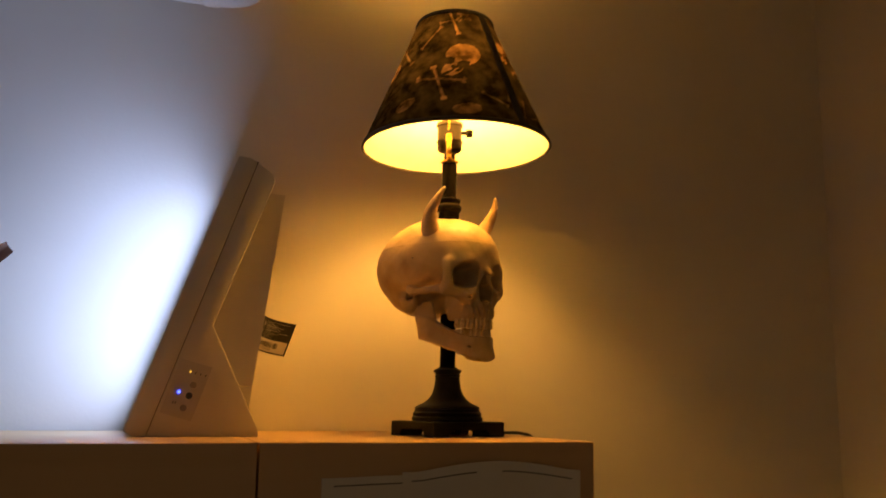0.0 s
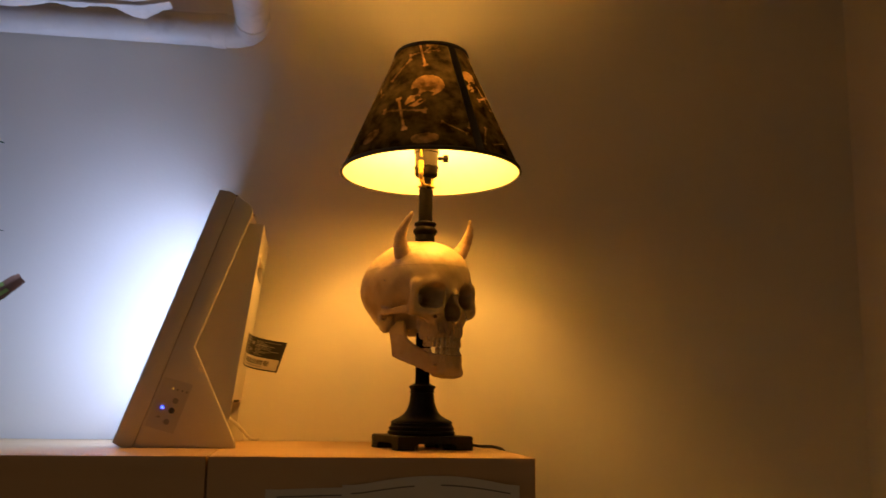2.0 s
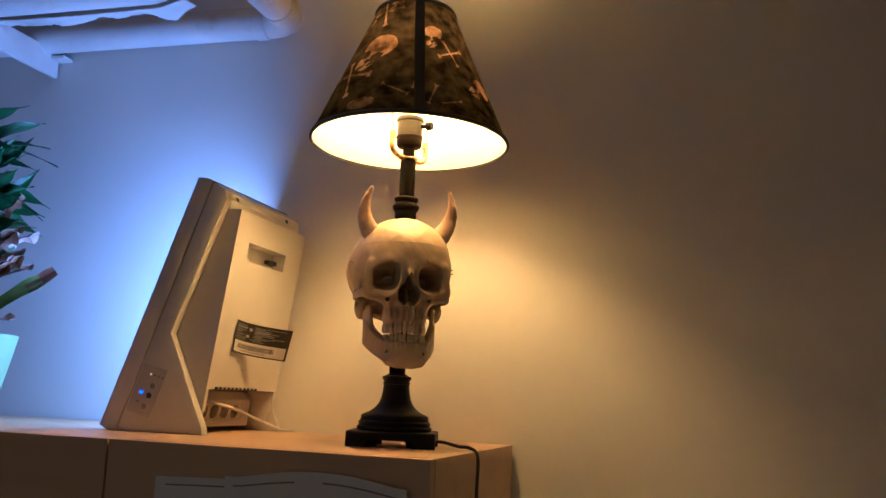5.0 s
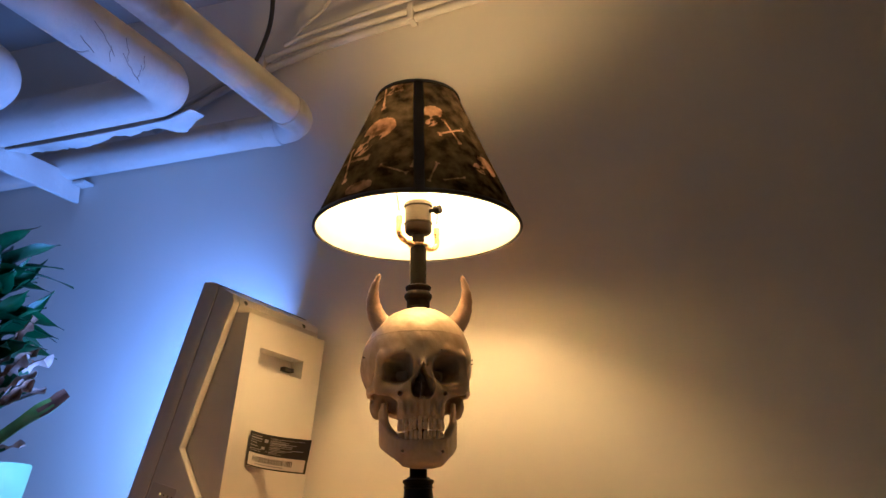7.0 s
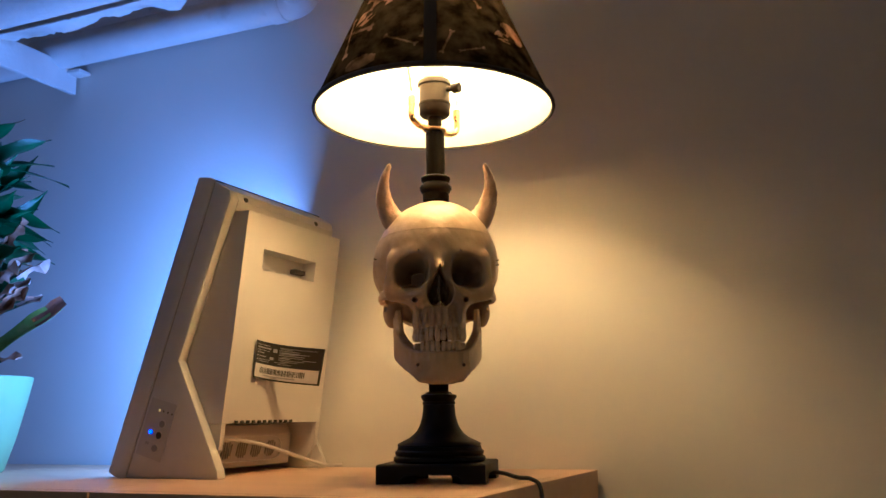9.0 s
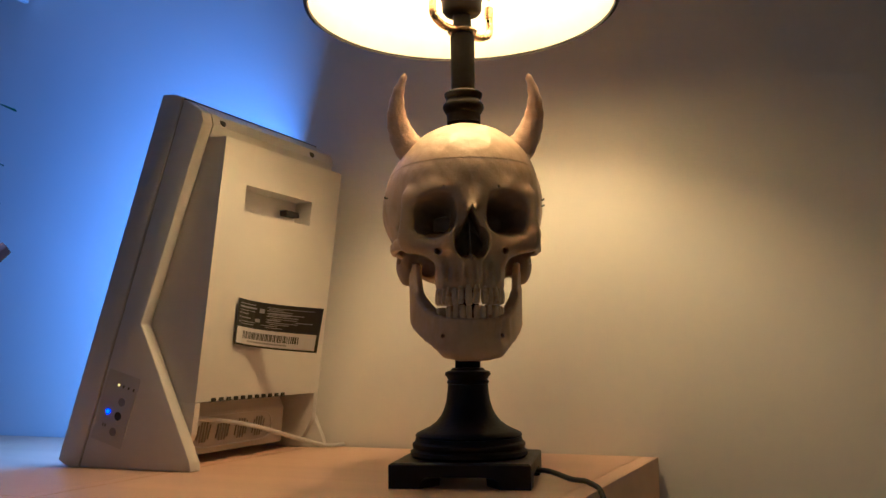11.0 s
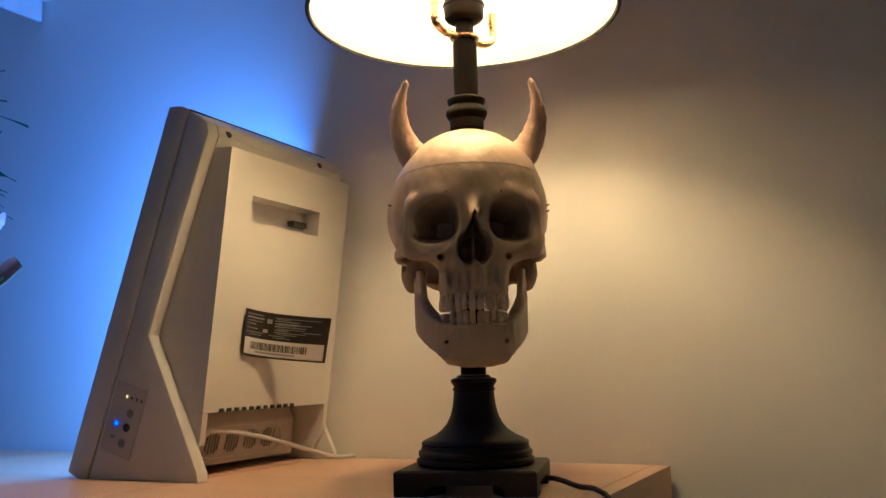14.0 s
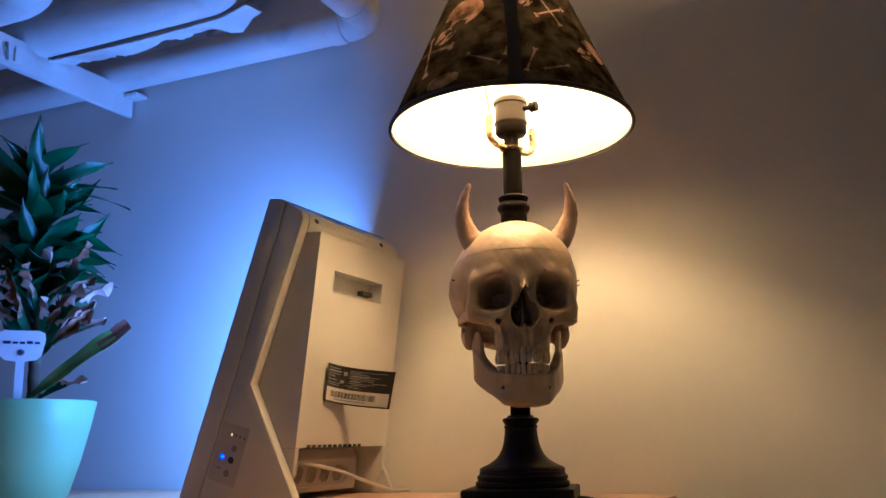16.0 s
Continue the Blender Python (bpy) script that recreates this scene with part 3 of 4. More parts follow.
rows_s = []
for s in range(13):
    ss = 0.005 + 0.99 * s / 12
    r = S_R0 + (S_R1 - S_R0) * ss
    half = math.degrees(0.0068 / r)
    rows_s.append([on_shade(SEAM_AZ + k * half, ss, o) for k, o in ((-1, 0.0007), (-1, 0.0013), (1, 0.0013), (1, 0.0007))])
strip = bmesh.new()
vr = [[strip.verts.new(p) for p in row] for row in rows_s]
for a, b in zip(vr, vr[1:]):
    for i in range(4):
        strip.faces.new((a[i], a[(i + 1) % 4], b[(i + 1) % 4], b[i]))
part("seam_strip", strip, M_TRIM, shade, "black seam strip")

# ---- the skull, as a solid field meshed once ----
SKULL_TURN = 26.5
STEP = 0.1
gx = np.arange(-8.6, 8.601, STEP, dtype=np.float32)
gy = np.arange(-9.75, 12.1, STEP, dtype=np.float32)
gz = np.arange(9.9, 33.1, STEP, dtype=np.float32)
half_x = gx[gx > -0.0001]
AX, FY, FZ = np.meshgrid(half_x, gy, gz, indexing="ij")


def ell(c, r, p=2.0):
    q = [np.abs((a - k) / s) for a, k, s in zip((AX, FY, FZ), c, r)]
    if p == 2.0:
        k0 = np.sqrt(q[0] ** 2 + q[1] ** 2 + q[2] ** 2)
    else:
        k0 = (q[0] ** p + q[1] ** p + q[2] ** p) ** (1 / p)
    return (k0 - 1) * min(r)


def rod(a, b, ra, rb=None):
    rb = ra if rb is None else rb
    a, b = np.array(a, np.float32), np.array(b, np.float32)
    d = b - a
    t = np.clip(((AX - a[0]) * d[0] + (FY - a[1]) * d[1] + (FZ - a[2]) * d[2]) / float(d @ d), 0, 1)
    return np.sqrt((AX - a[0] - t * d[0]) ** 2 + (FY - a[1] - t * d[1]) ** 2 + (FZ - a[2] - t * d[2]) ** 2) - (ra + (rb - ra) * t)


def join(a, b, k):
    h = np.clip(0.5 + 0.5 * (b - a) / k, 0, 1)
    return b + (a - b) * h - k * h * (1 - h)


def cut(a, b, k):
    return -join(-a, b, k)


def band(plan, lows, highs, thick, lean=0.0, soft=0.25, out=0.0):
    """A wall that stands on a plan line, with its own lower and upper edge along it."""
    best = None
    yy, ax_ = FY - (FZ - 14.0) * lean, AX - (FZ - 14.0) * out
    for i in range(len(plan) - 1):
        (ax, ay), (bx, by) = plan[i], plan[i + 1]
        dx, dy = bx - ax, by - ay
        t = np.clip(((ax_ - ax) * dx + (yy - ay) * dy) / (dx * dx + dy * dy), 0, 1)
        d2 = np.sqrt((ax_ - ax - t * dx) ** 2 + (yy - ay - t * dy) ** 2) - (thick[i] + (thick[i + 1] - thick[i]) * t - soft)
        lo, hi = lows[i] + (lows[i + 1] - lows[i]) * t + soft, highs[i] + (highs[i + 1] - highs[i]) * t - soft
        dz = np.abs(FZ - (lo + hi) / 2) - (hi - lo) / 2
        d = np.sqrt(np.maximum(d2, 0) ** 2 + np.maximum(dz, 0) ** 2) + np.minimum(np.maximum(d2, dz), 0) - soft
        best = d if best is None else np.minimum(best, d)
    return best


f = ell((0, 2.4, 25.1), (7.2, 9.9, 7.2))
f = join(f, ell((0, 4.6, 24.5), (7.5, 7.9, 6.3)), 1.0)
f = join(f, ell((0, -2.6, 25.7), (5.6, 5.0, 5.3)), 1.6)
f = join(f, ell((0, 3.0, 19.6), (4.9, 6.2, 2.2)), 1.2)
f = cut(f, ell((8.1, -4.6, 22.9), (2.5, 3.2, 3.6)), 1.4)
f = cut(f, ell((5.7, -2.6, 20.0), (1.3, 2.3, 2.7)), 0.6)
f = cut(f, ell((5.6, -1.3, 18.4), (2.5, 3.2, 2.0)), 0.4)
f = cut(f, ell((4.9, -1.3, 18.9), (2.7, 3.2, 2.35)), 0.35)
# brow, cheek and nose bones
f = join(f, rod((0.5, -6.60, 24.45), (2.9, -6.55, 24.8), 0.45, 0.40), 1.3)
f = join(f, rod((2.9, -6.55, 24.8), (5.0, -5.35, 24.1), 0.40, 0.44), 1.1)
f = join(f, rod((5.05, -5.3, 24.4), (5.3, -5.1, 21.4), 0.55, 0.80), 0.9)
body = join(ell((0, -4.7, 19.0), (2.95, 3.1, 3.0), 3.0), ell((0, -4.5, 17.2), (2.80, 3.40, 1.9)), 0.8)
body = join(body, rod((0.9, -6.8, 24.4), (1.9, -6.8, 19.8), 0.6, 0.85), 0.8)
body = join(body, rod((2.3, -6.3, 19.9), (5.1, -5.0, 20.6), 0.95, 0.90), 1.0)
body = cut(body, ell((4.8, -4.9, 17.6), (1.75, 2.6, 1.75)), 0.5)
body = cut(body, ell((1.9, -8.2, 18.6), (0.8, 1.2, 1.1)), 0.6)
body = np.maximum(body, 16.40 - FZ)
f = join(f, body, 0.7)
f = join(f, band([(5.0, -4.9), (6.15, -2.6), (6.55, -0.2), (6.2, 1.6)], [19.95, 20.15, 20.1, 20.0], [21.5, 21.2, 21.05, 21.4], [0.5, 0.34, 0.32, 0.5]), 0.45)
f = join(f, rod((0, -7.1, 24.4), (0, -8.6, 22.9), 0.62, 0.42), 0.7)
f = join(f, ell((5.3, 2.7, 19.3), (1.05, 1.5, 1.85)), 0.6)
# openings: orbits that narrow towards the back, with closed side walls
depth_y = FY + 7.0
ox, oz = AX - (3.33 - 0.20 * depth_y), FZ - 22.66 + 0.11 * (AX - 3.36) + 0.03 * depth_y
orbit = ((np.abs(ox / 2.00) ** 2.9 + np.abs(oz / 1.80) ** 2.9) ** (1 / 2.9) - np.clip(1.02 - 0.115 * depth_y, 0.2, 1.12)) * 1.8
orbit = np.maximum(orbit, FY + 1.6)
f = cut(f, orbit, 0.25)
shell = np.maximum(np.maximum(np.maximum(orbit - 0.4, -orbit), -5.7 - FY), FY + 1.2)
f = np.minimum(f, shell)
nose = np.minimum(ell((0.60, -8.4, 20.35), (0.85, 5.6, 1.4)), rod((0, -10.5, 20.5), (0, -3.6, 20.5), 1.1))
nose = np.minimum(nose, np.maximum(np.maximum(AX - np.clip((23.25 - FZ) * 0.46, 0, 1.2), np.abs(FZ - 21.7) - 1.6), FY + 3.6))
f = cut(f, nose, 0.18)
f = np.minimum(f, np.maximum(np.maximum(AX - 0.10, np.abs(FZ - 20.8) - 1.7), np.abs(FY + 4.4) - 0.9))
f = join(f, rod((0, -7.4, 19.05), (0, -8.2, 18.95), 0.25, 0.12), 0.2)
f = cut(f, rod((2.85, -9, 19.45), (2.75, -6.2, 19.7), 0.27), 0.12)
f = cut(f, rod((2.3, -9, 24.95), (2.3, -6.8, 24.95), 0.11), 0.05)
f = cut(f, rod((6.9, 2.0, 19.9), (4.5, 2.0, 20.1), 0.55), 0.2)
f = cut(f, ell((0, -2.6, 16.2), (1.9, 3.6, 1.6)), 0.3)
# ridges of the tooth roots
root = 0.07 * np.cos(AX * 2 * math.pi / 0.78) * np.exp(-((FZ - 17.6) / 0.8) ** 2) * (FY < -5.0)
f = f - root.astype(np.float32)
# lower jaw
jaw = band([(4.72, 0.8), (4.50, -0.7), (4.0, -2.3), (3.35, -4.0), (2.6, -5.45), (1.75, -6.45), (0.8, -6.95), (0, -7.05)],
           [13.7, 13.25, 12.7, 12.1, 11.5, 10.95, 10.75, 10.75], [17.2, 16.9, 16.1, 15.0, 14.35, 14.1, 14.05, 14.05], [0.38, 0.44, 0.54, 0.64, 0.70, 0.72, 0.70, 0.68], soft=0.34)
jaw = join(jaw, band([(4.55, 1.0), (4.35, -0.3), (3.95, -2.0)], [14.1, 13.9, 13.6], [19.6, 19.4, 19.2], [0.30, 0.28, 0.27], 0.20, out=0.09), 0.4)
jaw = cut(jaw, ell((4.8, 1.0, 20.4), (3.0, 0.95, 1.7)), 0.3)
jaw = cut(jaw, ell((4.0, -3.2, 18.6), (3.0, 1.5, 2.9)), 0.3)
jaw = cut(jaw, ell((5.0, 3.2, 16.4), (3.0, 1.2, 2.6)), 0.3)
jaw = join(jaw, ell((5.0, 2.15, 19.5), (0.85, 0.5, 0.45)), 0.3)
jaw = join(jaw, ell((0, -7.0, 11.8), (1.1, 0.85, 1.0)), 0.8)
jaw = join(jaw, ell((1.35, -6.6, 11.45), (0.95, 0.7, 0.55)), 1.1)
jaw = cut(jaw, rod((2.55, -8.5, 12.55), (2.4, -5.9, 12.6), 0.17), 0.06)
jaw = jaw - (0.035 * np.cos(AX * 2 * math.pi / 0.62) * np.exp(-((FZ - 13.7) / 0.7) ** 2) * (FY < -4.5)).astype(np.float32)
# unevenness of the cast
wob = 0.008 * np.sin(AX * 5.3 + 1.0) * np.sin(FY * 4.7) * np.sin(FZ * 5.1 + 2.0) + 0.05 * np.sin(AX * 1.3 + 2.0) * np.sin(FY * 1.1) * np.sin(FZ * 1.2 + 1.0) + 0.025 * np.sin(AX * 3.1) * np.sin(FY * 2.7 + 1) * np.sin(FZ * 2.9)
f = f + wob.astype(np.float32)
CUT_Z = 27.35
skull_field = np.maximum(f, FZ - (CUT_Z + 0.4))
cap_field = np.maximum(f - 0.022, CUT_Z - FZ)


def net(field):
    """Surface nets: one vertex in each cell that the surface crosses, one quad for each crossed edge. Mirrors the half field."""
    F = np.concatenate([field[:0:-1], field], axis=0)
    S = F < 0
    nx, ny, nz = F.shape
    corners = [(a, b, c) for a in (0, 1) for b in (0, 1) for c in (0, 1)]
    cnt = sum(S[a:nx - 1 + a, b:ny - 1 + b, c:nz - 1 + c].astype(np.int8) for a, b, c in corners)
    cells = np.argwhere((cnt > 0) & (cnt < 8))
    ids = np.full((nx - 1, ny - 1, nz - 1), -1, np.int64)
    ids[tuple(cells.T)] = np.arange(len(cells))
    acc, num = np.zeros((len(cells), 3)), np.zeros(len(cells))
    for a in corners:
        for ax in range(3):
            if a[ax]:
                continue
            b = list(a)
            b[ax] = 1
            fa, fb = F[tuple((cells + a).T)], F[tuple((cells + b).T)]
            hit = (fa < 0) != (fb < 0)
            t = np.where(hit, fa / np.where(hit, fa - fb, 1), 0)
            p = np.tile(np.array(a, float), (len(cells), 1))
            p[:, ax] = t
            acc += p * hit[:, None]
            num += hit
    verts = (cells + acc / num[:, None]) * STEP + np.array([-half_x[-1], gy[0], gz[0]])
    quads = []
    for ax in range(3):
        u, v = [(1, 2), (2, 0), (0, 1)][ax]
        sl0, sl1 = [slice(1, -1)] * 3, [slice(1, -1)] * 3
        sl0[ax], sl1[ax] = slice(0, -1), slice(1, None)
        flip = S[tuple(sl0)] != S[tuple(sl1)]
        base = np.argwhere(flip)
        inside = S[tuple(sl0)][tuple(base.T)]
        base[:, u] += 1
        base[:, v] += 1
        q = []
        for du, dv in ((-1, -1), (0, -1), (0, 0), (-1, 0)):
            k = base.copy()
            k[:, u] += du
            k[:, v] += dv
            q.append(ids[tuple(k.T)])
        q = np.stack(q, 1)
        q[~inside] = q[~inside][:, ::-1]
        quads.append(q)
    return verts, np.concatenate(quads)


def field_part(name, field, material, parent, label):
    v, q = net(field)
    me = bpy.data.meshes.new(name)
    me.from_pydata((v * 0.01).tolist(), [], q.tolist())
    me.update()
    me.polygons.foreach_set("use_smooth", [True] * len(me.polygons))
    me.set_sharp_from_angle(angle=radians(55))
    me.materials.append(material)
    ob = new(name, me)
    ob.parent = parent
    ob.rotation_euler = (0, 0, radians(SKULL_TURN))
    return tagged(ob, label)


skull = field_part("skull", skull_field, M_BONE, lamp, "life-size bone-coloured resin skull")
field_part("lower_jaw", jaw, M_BONE, skull, "bone-coloured resin lower jaw")
field_part("skullcap", cap_field, M_CAP, skull, "smooth skullcap with a cut line")
for ob in skull.children:
    ob.rotation_euler = (0, 0, 0)


def tooth(w, d, h, up):
    """A tooth crown with a narrow neck; up: +1 for a lower tooth."""
    bm = bmesh.new()
    rings = []
    for k, s in ((0.0, 0.66), (0.25, 0.86), (0.6, 1.0), (0.88, 0.94), (1.0, 0.62)):
        ring = []
        for i in range(10):
            a = 2 * math.pi * i / 10
            c, sn = math.cos(a), math.sin(a)
            ring.append(bm.verts.new((w / 2 * s * math.copysign(abs(c) ** 0.6, c), d / 2 * s * math.copysign(abs(sn) ** 0.6, sn), up * h * k)))
        rings.append(ring)
    for a, b in zip(rings, rings[1:]):
        for i in range(10):
            bm.faces.new((a[i], a[(i + 1) % 10], b[(i + 1) % 10], b[i]))
    bm.faces.new(rings[0][::-1])
    bm.faces.new(rings[-1])
    return bm


def tooth_row(rx, ry, y0, z, height, up, widths, skip=()):
    trng = random.Random(7 + up)
    pts = [(rx * math.sin(a), y0 - ry * math.cos(a), a) for a in np.linspace(0, 1.5, 400)]
    for side in (-1, 1):
        run = 0.0
        for n, w in enumerate(widths):
            target, length = run + w / 2, 0.0
            for p, q in zip(pts, pts[1:]):
                length += math.hypot(q[0] - p[0], q[1] - p[1])
                if length >= target:
                    break
            run += w * 1.0
            if (side, n) in skip:
                continue
            depth = 0.55 if n < 3 else 0.85
            h = height * (1.02 if n in (0, 2) else 0.99 if n < 5 else 0.93) * trng.uniform(0.95, 1.04)
            nx, ny = math.sin(q[2]) / rx, -math.cos(q[2]) / ry
            turn = math.atan2(nx, -ny) * side
            ob = part("tooth", tooth(w * 0.0097, depth * 0.01, h * 0.01, up), M_TOOTH, skull, smooth=True)
            ob.matrix_basis = pose(side * q[0] * 0.01, q[1] * 0.01, z * 0.01, trng.uniform(-3, 3), trng.uniform(-3, 3), math.degrees(turn))


tooth_row(2.58, 3.50, -4.25, 16.80, 1.68, -1, (0.68, 0.58, 0.62, 0.60, 0.60, 0.90, 0.88, 0.8))
tooth_row(2.52, 3.25, -4.10, 13.72, 1.42, 1, (0.54, 0.58, 0.64, 0.66, 0.68, 0.98, 0.95, 0.8), skip=((-1, 4),))


def horn(side):
    """A grooved horn that rises, leans out and hooks forward."""
    path = bend([(side * 0.0435, -0.010, 0.288), (side * 0.0555, -0.016, 0.304), (side * 0.0615, -0.025, 0.321), (side * 0.0605, -0.037, 0.338), (side * 0.0540, -0.046, 0.3555)], 7)
    n = len(path)
    rad = [0.0150 * (1 - 0.86 * (i / (n - 1)) ** 1.1) + 0.0004 * math.sin(i * 1.7) for i in range(n)]
    rad[-1] = 0.0008
    ob = part("horn", tube(path, rad, 16), M_HORN, skull, "curved tan resin horn", smooth=True)
    return ob


horn(-1)
horn(1)
for x, y, z in ((-7.35, 0.2, 25.3), (7.25, -0.2, 25.0), (7.3, 0.1, 24.5)):
    hook = bend([(x * 0.0096, y * 0.01, z * 0.01), (x * 0.0099, y * 0.01 - 0.001, z * 0.01), (x * 0.00995, y * 0.01 - 0.0016, z * 0.01 + 0.0012)], 5)
    part("hook", tube(hook, 0.0007, 8), M_SCREW, skull, "small metal catch hook")

# the lamp's cord
cord = bend([(0.045, 0.020, 0.008), (0.066, 0.020, 0.008), (0.092, 0.002, 0.0045), (0.112, -0.012, 0.004), (0.1265, -0.024, -0.006), (0.1285, -0.030, -0.05), (0.127, -0.028, -0.2), (0.127, -0.01, -0.6), (0.13, 0.03, -1.1), (0.16, 0.05, -1.47), (0.35, 0.10, -1.476)], 10)
part("power_cord", tube(cord, 0.0023, 10), M_RUBBER, lamp, "black power cord hanging over the edge", smooth=True)


# ---- the light therapy lamp ----
tl = thing("light_therapy_lamp", (-0.353, 1.208, TOP), "white plastic light therapy lamp facing the plant, lit", "lamp")
TX, N0, N1 = 0.35, -0.128, 0.128    # outlines below are given in room x; near and far side


def side(points):
    return [(x + TX, z) for x, z in points]


def add(bm, other):
    """Moves the faces of other into bm."""
    me = bpy.data.meshes.new("join")
    other.to_mesh(me)
    other.free()
    bm.from_mesh(me)
    bpy.data.meshes.remove(me)
    return bm


def front_shell():
    """The sloped front housing, hollowed for the light panel."""
    full = [(-0.444, 0.007), (-0.430, 0.0), (-0.4165, 0.0), (-0.2895, 0.3735), (-0.2985, 0.3785), (-0.315, 0.380)]
    bm = prism(side(full), N0, N0 + 0.014, 0.0012)
    add(bm, prism(side(full), N1 - 0.014, N1, 0.0012))
    add(bm, prism(side([(-0.444, 0.007), (-0.430, 0.0), (-0.4165, 0.0), (-0.4075, 0.026), (-0.4374, 0.026)]), N0 + 0.0135, N1 - 0.0135))
    add(bm, prism(side([(-0.3212, 0.362), (-0.2935, 0.362), (-0.2895, 0.3735), (-0.2985, 0.3785), (-0.315, 0.380)]), N0 + 0.0135, N1 - 0.0135))
    add(bm, prism(side([(-0.4275, 0.025), (-0.4085, 0.025), (-0.2930, 0.363), (-0.3110, 0.363)]), N0 + 0.0135, N1 - 0.0135))
    return bm


part("front_shell", front_shell(), M_PLASTIC, tl, "sloped white front housing", smooth=True)
leg_line = [(-0.4156, 0.0), (-0.273, 0.0), (-0.2745, 0.010), (-0.338, 0.145), (-0.2640, 0.347), (-0.2665, 0.358), (-0.2884, 0.3725)]
part("side_panel", prism(side(leg_line), N0 + 0.001, N0 + 0.017, 0.0015), M_PLASTIC, tl, "white side panel with a foot and control pad", smooth=True)
part("side_panel", prism(side(leg_line), N1 - 0.009, N1 - 0.001, 0.0015), M_PLASTIC, tl, "white side panel with a foot", smooth=True)
# slab in the gap, its colour standing in for the seam's shade
part("seam_filler", prism(side([(-0.4180, 0.004), (-0.4120, 0.004), (-0.2860, 0.369), (-0.2920, 0.369)]), N0 + 0.0022, N1 - 0.0022), M_GAP_SHADE, tl, "seam between housings, shade put into its colour")
part("top_seam", prism(side([(-0.2898, 0.3700), (-0.2879, 0.3700), (-0.2879, 0.3736), (-0.2898, 0.3742)]), N0 + 0.003, N1 - 0.003), M_DARK, tl, "dark seam along the top")
part("top_ledge", prism(side([(-0.2880, 0.3725), (-0.2665, 0.358), (-0.2640, 0.347), (-0.282, 0.30), (-0.312, 0.30)]), N0 + 0.0175, N1 - 0.0095), M_PLASTIC, tl)


def back_body():
    """The rear housing, one moulded body with a handle slot sunk into its back."""
    bm = bmesh.new()
    ys, zs = (N0 + 0.0172, -0.068, 0.060, N1 - 0.0092), (0.066, 0.262, 0.290, 0.333)

    def at(x, y, z):
        return bm.verts.new((x + TX, y, z))

    def back_x(z):
        return -0.2475 + (z - 0.333) * (0.034 / 0.267)
    g = [[at(back_x(z), y, z) for z in zs] for y in ys]
    top0, top1 = at(-0.271, ys[0], 0.334), at(-0.271, ys[3], 0.334)
    mid0, mid1 = at(-0.316, ys[0], 0.30), at(-0.316, ys[3], 0.30)
    low0, low1 = at(-0.375, ys[0], 0.066), at(-0.375, ys[3], 0.066)
    bm.faces.new((mid0, top0, g[0][3], g[0][2], g[0][1], g[0][0], low0))
    bm.faces.new((mid1, top1, g[3][3], g[3][2], g[3][1], g[3][0], low1))
    bm.faces.new((top0, top1, g[3][3], g[2][3], g[1][3], g[0][3]))
    bm.faces.new((mid0, mid1, top1, top0))
    bm.faces.new((low0, low1, mid1, mid0))
    bm.faces.new((low0, g[0][0], g[1][0], g[2][0], g[3][0], low1))
    for i in range(3):
        for j in range(3):
            if (i, j) != (1, 1):
                bm.faces.new((g[i][j], g[i + 1][j], g[i + 1][j + 1], g[i][j + 1]))
    rim = [g[1][1], g[2][1], g[2][2], g[1][2]]
    sunk = [bm.verts.new(v.co - Vector((0.022, 0, 0))) for v in rim]
    bm.faces.new(sunk)
    for i in range(4):
        j = (i + 1) % 4
        bm.faces.new((rim[i], rim[j], sunk[j], sunk[i]))
    return bm


for a, b in ((N0 + 0.0172, N0 + 0.0252), (N1 - 0.0172, N1 - 0.0092)):
    part("bay_cheek", prism(side([(-0.375, 0.0655), (-0.2815, 0.0655), (-0.2855, 0.034), (-0.30, 0.012), (-0.375, 0.012)]), a, b), M_PLASTIC, tl)


part("rear_housing", back_body(), M_PLASTIC, tl, "white rear housing with a handle slot")
part("slot_clip", box(-0.271 + TX, -0.262 + TX, 0.020, 0.046, 0.270, 0.276), M_DARK, tl, "dark clip inside the slot")
# the block's darker plastic carries the shade of the bay
part("vent_block", prism(side([(-0.372, 0.064), (-0.325, 0.064), (-0.318, 0.050), (-0.322, 0.008), (-0.372, 0.008)]), N0 + 0.027, N1 - 0.027, 0.002), M_PLASTIC_IN, tl, "ribbed vent block in the bay, shade put into its colour")
for k in range(4):
    yc = -0.050 + k * 0.033
    for j in range(5):
        h = 0.0105 if 0 < j < 4 else 0.0075
        yy = yc + (j - 2) * 0.0048
        # solid thin bar; the slit's darkness is only its colour
        ob = part("vent_slit", tube([(-0.3195 + TX, yy - 0.002, 0.031 - h), (-0.3182 + TX, yy + 0.002, 0.031 + h)], 0.0008, 6), M_GAP_SHADE, tl, "vent slit drawn as a bar in a shade colour")
part("vent_rim", tube([Vector((-0.3190 + TX, 0.0 - 0.001 + 0.076 * math.copysign(abs(math.cos(a)) ** 0.35, math.cos(a)), 0.0315 + 0.0165 * math.copysign(abs(math.sin(a)) ** 0.6, math.sin(a)))) for a in np.linspace(0, 2 * math.pi, 49)], 0.0010, 6), M_PLASTIC, tl)
for k in range(11):
    y = -0.086 + k * 0.0125
    part("vent_notch", box(-0.2850 + TX, -0.2798 + TX, y, y + 0.006, 0.0655, 0.0695), M_DARK, tl, "small dark notch")
for y in (-0.094, 0.078):
    part("screw", tube([(-0.2690 + TX, y, 0.3505), (-0.2648 + TX, y, 0.3525)], 0.0045, 12), M_SCREW, tl, "dark recessed screw")

